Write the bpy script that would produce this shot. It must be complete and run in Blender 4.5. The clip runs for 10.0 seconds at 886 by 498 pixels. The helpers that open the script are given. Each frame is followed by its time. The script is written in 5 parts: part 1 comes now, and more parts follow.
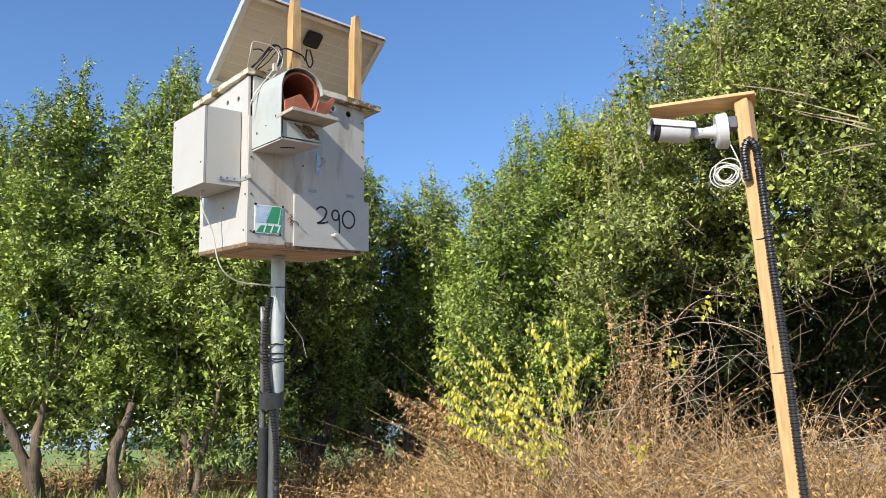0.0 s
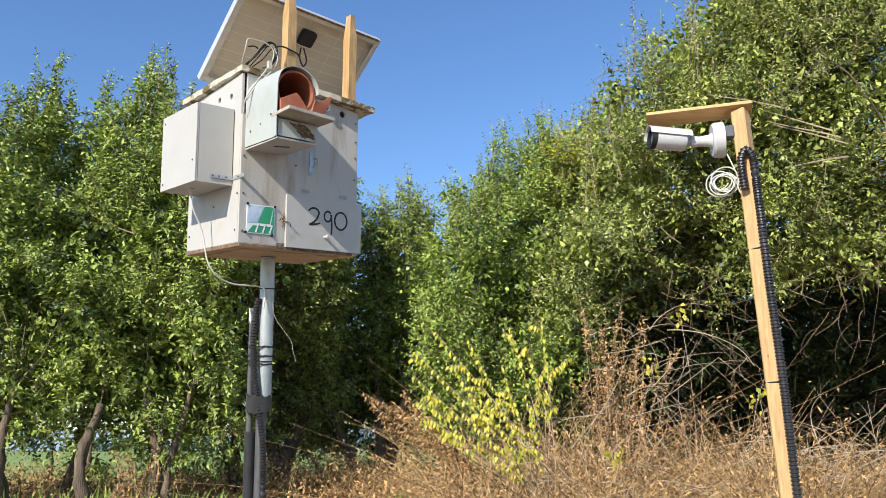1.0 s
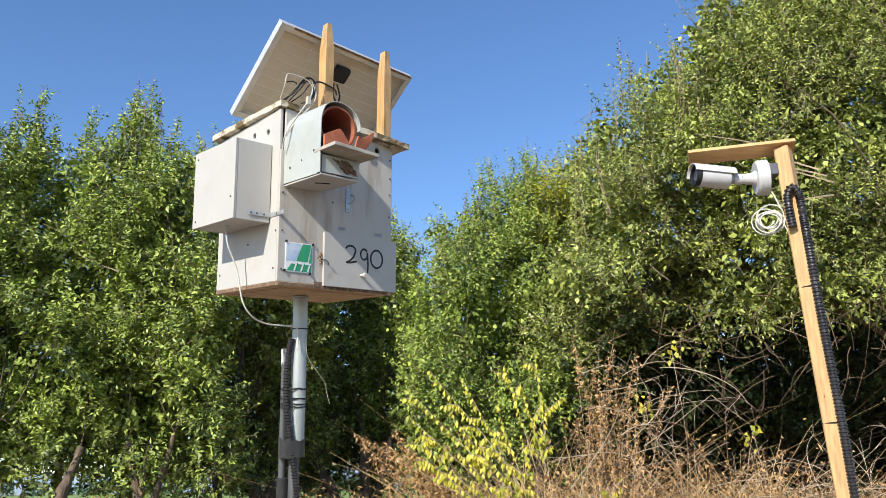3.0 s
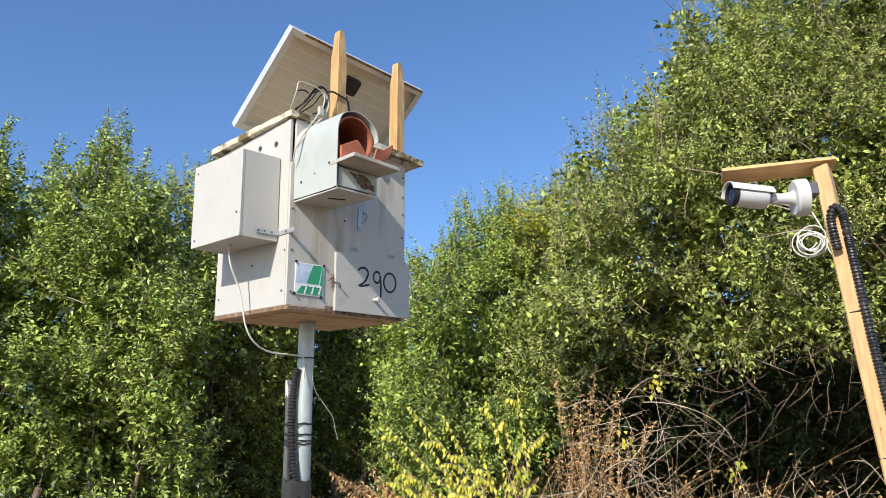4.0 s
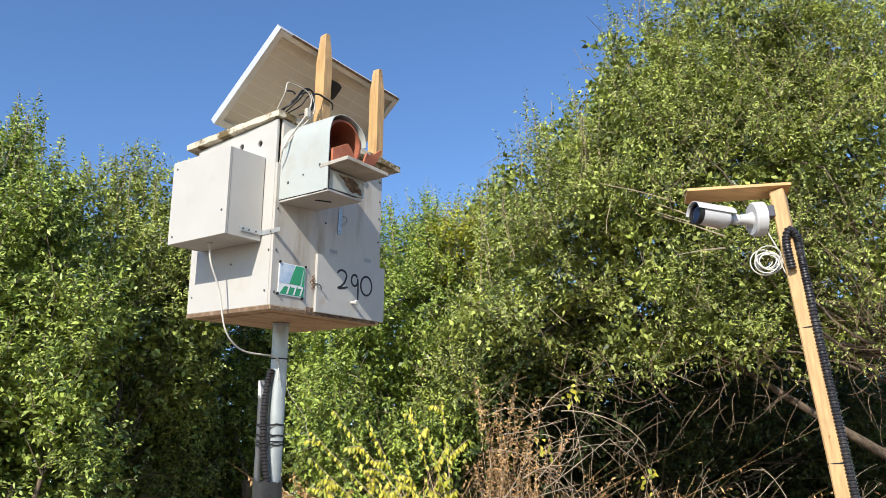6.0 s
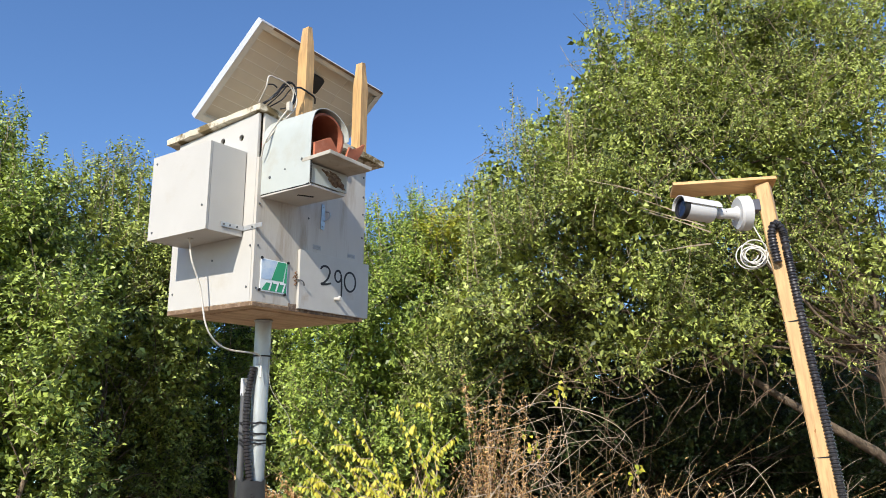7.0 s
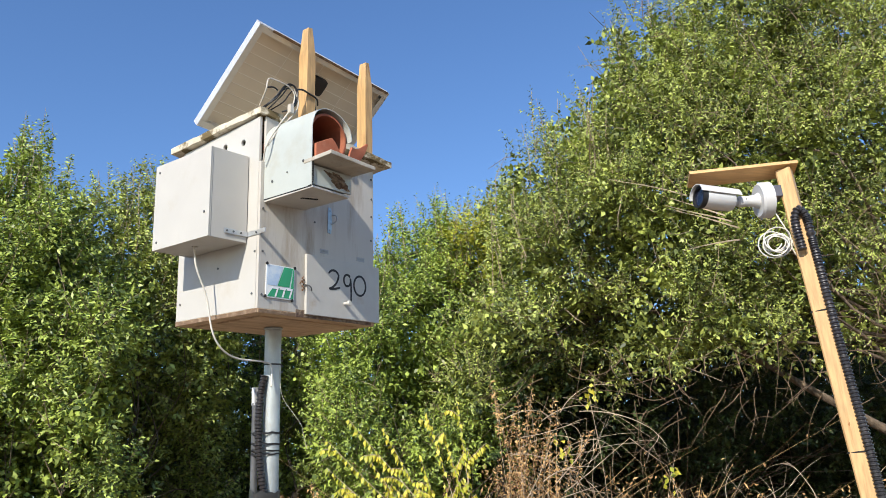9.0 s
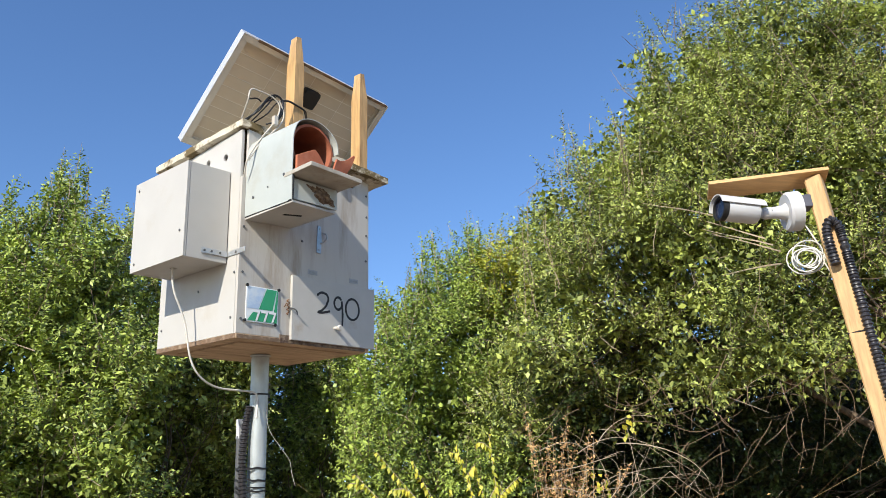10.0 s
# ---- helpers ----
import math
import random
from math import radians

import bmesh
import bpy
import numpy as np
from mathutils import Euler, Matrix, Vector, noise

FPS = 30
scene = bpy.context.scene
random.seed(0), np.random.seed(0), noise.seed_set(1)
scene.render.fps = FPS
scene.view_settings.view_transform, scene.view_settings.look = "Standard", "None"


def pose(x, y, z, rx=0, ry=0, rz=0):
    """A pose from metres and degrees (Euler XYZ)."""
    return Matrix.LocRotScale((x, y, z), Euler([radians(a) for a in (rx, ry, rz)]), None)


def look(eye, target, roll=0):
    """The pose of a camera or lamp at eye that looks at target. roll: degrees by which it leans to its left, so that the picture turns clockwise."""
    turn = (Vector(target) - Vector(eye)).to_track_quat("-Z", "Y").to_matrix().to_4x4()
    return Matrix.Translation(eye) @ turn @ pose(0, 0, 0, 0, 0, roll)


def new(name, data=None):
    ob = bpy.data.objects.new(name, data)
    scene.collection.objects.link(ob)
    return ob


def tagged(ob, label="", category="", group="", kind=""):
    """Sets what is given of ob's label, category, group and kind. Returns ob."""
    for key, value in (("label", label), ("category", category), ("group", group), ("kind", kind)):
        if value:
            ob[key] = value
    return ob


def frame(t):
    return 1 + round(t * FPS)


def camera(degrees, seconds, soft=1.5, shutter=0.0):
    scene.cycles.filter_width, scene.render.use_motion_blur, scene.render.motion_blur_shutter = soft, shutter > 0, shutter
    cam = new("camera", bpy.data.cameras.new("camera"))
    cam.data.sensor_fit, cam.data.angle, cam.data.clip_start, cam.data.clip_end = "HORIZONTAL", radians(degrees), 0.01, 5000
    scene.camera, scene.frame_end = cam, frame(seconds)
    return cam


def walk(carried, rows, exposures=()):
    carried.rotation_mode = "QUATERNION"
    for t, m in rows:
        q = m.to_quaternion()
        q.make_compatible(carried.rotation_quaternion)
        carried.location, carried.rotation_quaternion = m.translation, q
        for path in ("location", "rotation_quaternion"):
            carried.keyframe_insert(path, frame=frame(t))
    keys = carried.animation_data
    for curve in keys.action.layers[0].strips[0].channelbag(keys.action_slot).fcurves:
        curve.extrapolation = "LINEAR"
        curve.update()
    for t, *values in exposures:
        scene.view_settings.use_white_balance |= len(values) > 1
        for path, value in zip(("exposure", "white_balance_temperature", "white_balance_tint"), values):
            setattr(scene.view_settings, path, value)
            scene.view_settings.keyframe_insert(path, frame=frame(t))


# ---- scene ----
cam = camera(58.1, 10.0, soft=0.8)
PATH = [
    (0, (0.019, -0.009, 1.597), (0.014, 1.935, 2.07), -0.8),
    (0.5, (-0.001, 0.008, 1.596), (0.025, 1.949, 2.078), -0.4),
    (1, (-0.07, 0.023, 1.604), (-0.004, 1.963, 2.086), -0.3),
    (1.5, (-0.139, 0.038, 1.601), (-0.04, 1.978, 2.08), -0.1),
    (2, (-0.197, 0.028, 1.611), (-0.081, 1.964, 2.102), -0.3),
    (2.5, (-0.268, 0.029, 1.615), (-0.15, 1.955, 2.139), -0.6),
    (4, (-0.513, 0.334, 1.648), (-0.297, 2.212, 2.302), -1.4),
    (4.5, (-0.675, 0.361, 1.645), (-0.384, 2.225, 2.311), -1.5),
    (5, (-0.767, 0.35, 1.632), (-0.411, 2.201, 2.299), -1.5),
    (5.5, (-0.771, 0.319, 1.632), (-0.367, 2.161, 2.299), -1.4),
    (7, (-0.752, 0.35, 1.634), (-0.286, 2.18, 2.292), -2.0),
    (7.5, (-0.738, 0.365, 1.626), (-0.266, 2.197, 2.275), -2.4),
    (8, (-0.735, 0.363, 1.626), (-0.268, 2.198, 2.27), -2.9),
    (8.5, (-0.731, 0.371, 1.627), (-0.289, 2.208, 2.283), -3.3),
    (9, (-0.671, 0.417, 1.627), (-0.274, 2.255, 2.308), -3.4),
    (9.5, (-0.536, 0.496, 1.656), (-0.192, 2.331, 2.373), -3.3),
    (10, (-0.487, 0.596, 1.656), (-0.19, 2.423, 2.413), -3.0),
]
walk(cam, [(t, look(eye, target, roll)) for t, eye, target, roll in PATH])

# ---- light: late-afternoon sun from behind the viewer's left shoulder, clear sky ----
SUN_ELEVATION, SUN_BEARING = 30.3, -147.5  # degrees; bearing clockwise from +y
scene.view_settings.exposure = 0.35
world = bpy.data.worlds.new("sky")
scene.world = world
world.use_nodes = True
sky = world.node_tree.nodes.new("ShaderNodeTexSky")
sky.sky_type, sky.sun_disc = "NISHITA", False
sky.sun_elevation, sky.sun_rotation = radians(SUN_ELEVATION), radians(SUN_BEARING)
sky.air_density, sky.dust_density, sky.ozone_density = 1.0, 0.2, 3.0
background = world.node_tree.nodes["Background"]
background.inputs["Strength"].default_value = 0.160
clear = world.node_tree.nodes.new("ShaderNodeHueSaturation")
clear.inputs["Saturation"].default_value = 1.14
clear.inputs["Hue"].default_value = 0.506
world.node_tree.links.new(sky.outputs["Color"], clear.inputs["Color"])
world.node_tree.links.new(clear.outputs["Color"], background.inputs["Color"])
sun = new("sun", bpy.data.lights.new("sun", "SUN"))
sun.data.energy, sun.data.angle, sun.data.color = 4.9, radians(0.53), (1.0, 0.93, 0.82)
to_sun = Vector((math.sin(radians(SUN_BEARING)) * math.cos(radians(SUN_ELEVATION)),
                 math.cos(radians(SUN_BEARING)) * math.cos(radians(SUN_ELEVATION)), math.sin(radians(SUN_ELEVATION))))
sun.matrix_world = look(to_sun * 60, (0, 0, 0))


# ---- materials ----
def material(name, base, rough=0.6, metal=0.0, spots=None, grain=30.0, fine=200.0, bump=0.15, vary=0.12, stretch=(1, 1, 1),
             stain_scale=4.0, stain_low=0.5, stain_high=0.7, piece=0.0, sheen=0.0, dent=0.002):
    """A surface with grain at two scales, stains of another colour, and a fine relief."""
    m = bpy.data.materials.new(name)
    m.use_nodes = True
    n, l = m.node_tree.nodes, m.node_tree.links
    b = n["Principled BSDF"]
    b.inputs["Metallic"].default_value = metal
    co = n.new("ShaderNodeTexCoord")
    mp = n.new("ShaderNodeMapping")
    mp.inputs["Scale"].default_value = stretch
    l.new(co.outputs["Object"], mp.inputs["Vector"])
    a = n.new("ShaderNodeTexNoise")
    a.inputs["Scale"].default_value, a.inputs["Detail"].default_value = grain, 5.0
    l.new(mp.outputs["Vector"], a.inputs["Vector"])
    f = n.new("ShaderNodeTexNoise")
    f.inputs["Scale"].default_value, f.inputs["Detail"].default_value = fine, 3.0
    l.new(mp.outputs["Vector"], f.inputs["Vector"])
    ramp = n.new("ShaderNodeMapRange")
    ramp.inputs["From Min"].default_value, ramp.inputs["From Max"].default_value = 0.3, 0.7
    ramp.inputs["To Min"].default_value, ramp.inputs["To Max"].default_value = 1.0 - vary, 1.0 + vary
    l.new(a.outputs["Fac"], ramp.inputs["Value"])
    mul = n.new("ShaderNodeMix")
    mul.data_type, mul.blend_type = "RGBA", "MULTIPLY"
    mul.inputs["Factor"].default_value = 1.0
    mul.inputs["A"].default_value = (*base, 1)
    l.new(ramp.outputs["Result"], mul.inputs["B"])
    out = mul.outputs["Result"]
    if spots:
        s = n.new("ShaderNodeTexNoise")
        s.inputs["Scale"].default_value, s.inputs["Detail"].default_value, s.inputs["Roughness"].default_value = stain_scale, 8.0, 0.65
        l.new(mp.outputs["Vector"], s.inputs["Vector"])
        sr = n.new("ShaderNodeMapRange")
        sr.inputs["From Min"].default_value, sr.inputs["From Max"].default_value = stain_low, stain_high
        l.new(s.outputs["Fac"], sr.inputs["Value"])
        sm = n.new("ShaderNodeMix")
        sm.data_type = "RGBA"
        l.new(sr.outputs["Result"], sm.inputs["Factor"])
        l.new(out, sm.inputs["A"])
        sm.inputs["B"].default_value = (*spots, 1)
        out = sm.outputs["Result"]
    if piece:
        oi = n.new("ShaderNodeObjectInfo")
        pr = n.new("ShaderNodeMapRange")
        pr.inputs["To Min"].default_value, pr.inputs["To Max"].default_value = 1.0 - piece, 1.0 + piece
        l.new(oi.outputs["Random"], pr.inputs["Value"])
        pm = n.new("ShaderNodeMix")
        pm.data_type, pm.blend_type = "RGBA", "MULTIPLY"
        pm.inputs["Factor"].default_value = 1.0
        l.new(out, pm.inputs["A"])
        l.new(pr.outputs["Result"], pm.inputs["B"])
        out = pm.outputs["Result"]
    l.new(out, b.inputs["Base Color"])
    rr = n.new("ShaderNodeMapRange")
    rr.inputs["To Min"].default_value, rr.inputs["To Max"].default_value = max(0.02, rough - 0.1), min(1.0, rough + 0.1)
    l.new(f.outputs["Fac"], rr.inputs["Value"])
    l.new(rr.outputs["Result"], b.inputs["Roughness"])
    if bump:
        bp = n.new("ShaderNodeBump")
        bp.inputs["Strength"].default_value, bp.inputs["Distance"].default_value = bump, dent
        l.new(f.outputs["Fac"], bp.inputs["Height"])
        l.new(bp.outputs["Normal"], b.inputs["Normal"])
    return m


def leaf_material(name, dark, light, glow, rough=0.44, through_light=0.16, gloss=0.40):
    """Leaves: each one has its own tint; some light passes through."""
    m = bpy.data.materials.new(name)
    m.use_nodes = True
    n, l = m.node_tree.nodes, m.node_tree.links
    b, o = n["Principled BSDF"], n["Material Output"]
    g = n.new("ShaderNodeNewGeometry")
    co = n.new("ShaderNodeTexCoord")
    big = n.new("ShaderNodeTexNoise")
    big.inputs["Scale"].default_value, big.inputs["Detail"].default_value = 0.7, 2.0
    l.new(co.outputs["Object"], big.inputs["Vector"])
    add = n.new("ShaderNodeMath")
    add.operation = "MULTIPLY_ADD"
    add.inputs[1].default_value, add.inputs[2].default_value = 1.1, -0.55
    l.new(big.outputs["Fac"], add.inputs[0])
    s = n.new("ShaderNodeMath")
    s.use_clamp = True
    l.new(g.outputs["Random Per Island"], s.inputs[0])
    l.new(add.outputs["Value"], s.inputs[1])
    r = n.new("ShaderNodeValToRGB")
    r.color_ramp.elements[0].color, r.color_ramp.elements[1].color = (*dark, 1), (*light, 1)
    l.new(s.outputs["Value"], r.inputs["Fac"])
    l.new(r.outputs["Color"], b.inputs["Base Color"])
    b.inputs["Roughness"].default_value, b.inputs["Specular IOR Level"].default_value = rough, gloss
    t = n.new("ShaderNodeBsdfTranslucent")
    tm = n.new("ShaderNodeMix")
    tm.data_type, tm.blend_type = "RGBA", "MULTIPLY"
    tm.inputs["Factor"].default_value = 1.0
    l.new(r.outputs["Color"], tm.inputs["A"])
    tm.inputs["B"].default_value = (*glow, 1)
    l.new(tm.outputs["Result"], t.inputs["Color"])
    mix = n.new("ShaderNodeMixShader")
    mix.inputs["Fac"].default_value = through_light
    l.new(b.outputs["BSDF"], mix.inputs[1])
    l.new(t.outputs["BSDF"], mix.inputs[2])
    l.new(mix.outputs["Shader"], o.inputs["Surface"])
    return m


WHITE = material("white_paint", (0.485, 0.47, 0.435), 0.55, spots=(0.43, 0.39, 0.32), stain_scale=5, stain_low=0.55, stain_high=0.85, grain=9, vary=0.03, fine=160, bump=0.12)
WHITE_DIRTY = material("weathered_white_paint", (0.465, 0.45, 0.415), 0.6, spots=(0.36, 0.28, 0.20), stain_scale=7, stain_low=0.62, stain_high=0.82, grain=14, vary=0.05, fine=160, bump=0.15)
WALL = material("streaked_white_paint", (0.49, 0.465, 0.42), 0.6, spots=(0.27, 0.20, 0.13), stain_scale=15, stain_low=0.48, stain_high=0.78, grain=14, vary=0.05, fine=160, bump=0.15, stretch=(1, 1, 0.16))
# Bare ply edges; also colours the strip of painted shade on the solar panel.
EDGE = material("ply_edge_and_shade_strip", (0.18, 0.115, 0.068), 0.8, spots=(0.30, 0.22, 0.15), stain_scale=30, stain_low=0.5, stain_high=0.65, grain=60, vary=0.2, bump=0.3)
CABLE_OLD = material("greyed_white_cable", (0.52, 0.48, 0.41), 0.5, grain=40, vary=0.2, bump=0.0)
HOOD = material("painted_sheet", (0.43, 0.46, 0.435), 0.45, spots=(0.38, 0.36, 0.29), stain_scale=7, stain_low=0.5, stain_high=0.8, grain=20, vary=0.03, bump=0.05)
ROOF = material("mossy_plywood", (0.58, 0.52, 0.40), 0.8, spots=(0.14, 0.10, 0.04), stain_scale=13, stain_low=0.50, stain_high=0.60, grain=25, vary=0.2, bump=0.5)
PLY = material("plywood_underside", (0.54, 0.39, 0.25), 0.7, spots=(0.22, 0.13, 0.07), stain_scale=6, stain_low=0.46, stain_high=0.8, grain=8, stretch=(1, 6, 6), vary=0.12, bump=0.2)
TIMBER = material("sawn_pine", (0.51, 0.32, 0.14), 0.62, spots=(0.34, 0.17, 0.06), stain_scale=9, stain_low=0.54, stain_high=0.76, grain=14, stretch=(6, 6, 0.7), vary=0.22, bump=0.2)
KNOT = material("pine_knot", (0.36, 0.16, 0.05), 0.6, vary=0.2, grain=60)
BOARD = material("pine_board", (0.60, 0.36, 0.15), 0.65, spots=(0.42, 0.22, 0.08), stain_scale=6, stain_low=0.55, stain_high=0.8, grain=10, stretch=(0.8, 7, 7), vary=0.13, bump=0.2)
CLAY = material("terracotta", (0.42, 0.13, 0.065), 0.75, spots=(0.52, 0.24, 0.15), stain_scale=12, stain_low=0.5, stain_high=0.8, grain=30, vary=0.12, bump=0.3)
# Darker copy of the clay: shade deep in the pipe put into its colour.
CLAY_SHADED = material("shaded_terracotta", (0.30, 0.085, 0.042), 0.8, spots=(0.40, 0.15, 0.08), stain_scale=12, stain_low=0.5, stain_high=0.8, grain=30, vary=0.15, bump=0.3)
SHELF = material("grey_weathered_board", (0.42, 0.39, 0.33), 0.75, spots=(0.28, 0.22, 0.16), stain_scale=14, stain_low=0.5, stain_high=0.75, grain=20, vary=0.12, bump=0.25)
ALU = material("aluminium", (0.70, 0.70, 0.70), 0.42, 0.45, grain=20, vary=0.05, bump=0.05)
LIP = material("panel_frame_lip", (0.66, 0.64, 0.58), 0.5, 0.3, grain=20, vary=0.06, bump=0.05)
BACKSHEET = material("panel_backsheet", (0.80, 0.75, 0.66), 0.5, grain=12, vary=0.05, bump=0.05)
CELL = material("panel_cell_back", (0.64, 0.56, 0.44), 0.5, grain=12, vary=0.05, bump=0.05, piece=0.03)
BLACK = material("black_plastic", (0.010, 0.010, 0.011), 0.62, grain=30, vary=0.2, bump=0.05)
CABLE_BLACK = material("black_cable", (0.012, 0.012, 0.014), 0.4, vary=0.1, bump=0.0)
CABLE_WHITE = material("white_cable", (0.62, 0.60, 0.54), 0.5, grain=60, vary=0.1, bump=0.0)
CONDUIT = material("black_conduit", (0.024, 0.021, 0.022), 0.30, grain=30, vary=0.25, bump=0.05, spots=(0.07, 0.06, 0.06), stain_scale=8, stain_low=0.55, stain_high=0.9)
STEEL = material("galvanised_steel", (0.46, 0.50, 0.50), 0.45, 0.35, spots=(0.30, 0.33, 0.33), stain_scale=9, stain_low=0.45, stain_high=0.75, grain=40, vary=0.08, bump=0.08, stretch=(1, 1, 0.35))
STEEL_DARK = material("dark_steel", (0.11, 0.115, 0.12), 0.55, 0.2, spots=(0.06, 0.055, 0.055), stain_scale=9, grain=40, vary=0.12, bump=0.1, stretch=(1, 1, 0.35))
ZINC = material("zinc_strap", (0.52, 0.53, 0.53), 0.4, 0.7, grain=50, vary=0.1, bump=0.1)
TAPE = material("black_tape", (0.03, 0.031, 0.032), 0.35, grain=20, vary=0.2, bump=0.2, fine=60)
CAM_WHITE = material("white_camera_shell", (0.56, 0.56, 0.56), 0.35, grain=10, vary=0.02, bump=0.02)
CAM_GREY = material("grey_camera_joint", (0.35, 0.36, 0.38), 0.4, grain=20, vary=0.05, bump=0.02)
BRACKET = material("grey_bracket", (0.09, 0.09, 0.11), 0.5, grain=20, vary=0.1, bump=0.05)
LENS = material("dark_lens_glass", (0.012, 0.016, 0.035), 0.08, grain=5, vary=0.1, bump=0.0)
SIGN_GREEN = material("green_print", (0.030, 0.31, 0.14), 0.4, grain=20, vary=0.04, bump=0.0)
SIGN_BLUE = material("pale_blue_print", (0.42, 0.55, 0.72), 0.4, spots=(0.6, 0.68, 0.76), stain_scale=20, stain_low=0.45, stain_high=0.6, grain=20, vary=0.04, bump=0.0)
SIGN_WHITE = material("white_print", (0.78, 0.80, 0.80), 0.4, grain=20, vary=0.03, bump=0.0)
INK = material("black_marker", (0.012, 0.012, 0.013), 0.6, grain=90, vary=0.3, bump=0.0)
TAG = material("grey_label_tape", (0.35, 0.36, 0.37), 0.5, grain=40, vary=0.05, bump=0.0)
TAG_BAR = material("label_print", (0.30, 0.31, 0.32), 0.5, vary=0.05, bump=0.0)
MUD = material("dry_mud", (0.22, 0.16, 0.11), 0.95, spots=(0.10, 0.06, 0.04), stain_scale=60, stain_low=0.45, stain_high=0.6, grain=90, vary=0.3, bump=0.8, dent=0.006)
RUST = material("rusty_wire", (0.20, 0.105, 0.055), 0.8, 0.2, grain=90, vary=0.3, bump=0.2)
BLUE_STEEL = material("pale_blue_latch", (0.40, 0.50, 0.58), 0.4, 0.5, grain=50, vary=0.1, bump=0.05)
BARK = material("grey_brown_bark", (0.125, 0.092, 0.064), 0.9, spots=(0.25, 0.185, 0.125), stain_scale=3, stain_low=0.5, stain_high=0.7, grain=9, fine=40, stretch=(2, 2, 0.5), vary=0.3, bump=1.0, dent=0.02)
TWIG = material("pale_twig", (0.34, 0.27, 0.19), 0.85, grain=12, vary=0.25, bump=0.2)
DEAD = material("bleached_dead_stem", (0.44, 0.35, 0.245), 0.9, grain=3, vary=0.35, bump=0.2)
TWIG_BROWN = material("brown_twig", (0.17, 0.115, 0.07), 0.9, grain=5, vary=0.3, bump=0.2)
EARTH = material("dry_earth", (0.24, 0.17, 0.11), 0.95, spots=(0.33, 0.25, 0.16), stain_scale=1.3, grain=6, fine=60, vary=0.25, bump=0.8, dent=0.03)
FIELD = material("green_crop", (0.20, 0.29, 0.05), 0.9, spots=(0.25, 0.33, 0.07), stain_scale=0.05, stain_low=0.4, stain_high=0.6, grain=0.4, fine=4, stretch=(1, 0.4, 1), vary=0.14, bump=0.5, dent=0.1)
LEAF_A = leaf_material("broad_green_leaves", (0.058, 0.086, 0.028), (0.475, 0.58, 0.125), (1.0, 1.1, 0.5))
LEAF_B = leaf_material("olive_green_leaves", (0.060, 0.082, 0.029), (0.52, 0.59, 0.145), (1.0, 1.05, 0.5))
LEAF_C = leaf_material("fresh_green_leaves", (0.056, 0.092, 0.026), (0.45, 0.565, 0.110), (1.0, 1.1, 0.5))
# Green leaves darkened: the shade deep under the trees is in this colour.
LEAF_SHADED = leaf_material("shade_darkened_leaves", (0.030, 0.048, 0.015), (0.085, 0.125, 0.035), (1.0, 1.05, 0.5))
LEAF_LIME = leaf_material("yellow_green_leaves", (0.14, 0.17, 0.018), (0.52, 0.50, 0.055), (1.0, 1.05, 0.45))
LEAF_YELLOW = leaf_material("yellow_leaves", (0.34, 0.39, 0.040), (0.80, 0.70, 0.10), (1.0, 0.95, 0.4), 0.5, 0.35)
LEAF_DRY = leaf_material("dead_brown_leaves", (0.13, 0.062, 0.024), (0.68, 0.43, 0.185), (1.0, 0.8, 0.5), 0.75, 0.08)
STRAW = leaf_material("dry_straw", (0.12, 0.065, 0.028), (0.64, 0.44, 0.21), (1.0, 0.85, 0.6), 0.8, 0.08)
# Distance haze is put into the base colours of the far trees and hills.
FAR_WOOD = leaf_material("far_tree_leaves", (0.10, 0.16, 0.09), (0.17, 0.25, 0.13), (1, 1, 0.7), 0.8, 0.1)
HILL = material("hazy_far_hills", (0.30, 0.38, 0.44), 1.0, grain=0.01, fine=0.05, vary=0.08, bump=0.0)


# ---- tools for shapes ----
def part(name, bm, material, parent, label=""):
    """Links a bmesh as one mesh object under a thing or a part."""
    me = bpy.data.meshes.new(name)
    bm.to_mesh(me)
    bm.free()
    me.materials.append(material)
    ob = new(name, me)
    if parent:
        ob.parent = parent
    if label:
        ob["label"] = label
    return ob


def smooth(ob, angle=35):
    me = ob.data
    me.shade_smooth()
    me.set_sharp_from_angle(angle=radians(angle))
    return ob


def thing(name, m, label, category, group="", kind=""):
    ob = new(name)
    ob.matrix_world = m
    ob.empty_display_size = 0.1
    return tagged(ob, label, category, group, kind)


def block(lo, hi, bevel=0.002, rough=0.0, cuts=0, seed=0):
    """A board or block between two corners with eased edges; rough: unevenness in metres."""
    bm = bmesh.new()
    bmesh.ops.create_cube(bm, size=1)
    lo, hi = Vector(lo), Vector(hi)
    for v in bm.verts:
        v.co = Vector([lo[i] + (v.co[i] + 0.5) * (hi[i] - lo[i]) for i in range(3)])
    if cuts:
        bmesh.ops.subdivide_edges(bm, edges=bm.edges[:], cuts=cuts, use_grid_fill=True)
        for v in bm.verts:
            p = v.co * 14 + Vector((seed, seed * 1.7, 0))
            v.co += Vector((noise.noise(p), noise.noise(p + Vector((9, 0, 0))), noise.noise(p + Vector((0, 9, 0))))) * rough
    elif bevel:
        bmesh.ops.bevel(bm, geom=bm.edges[:], offset=bevel, segments=2, affect="EDGES", profile=0.6)
    return bm


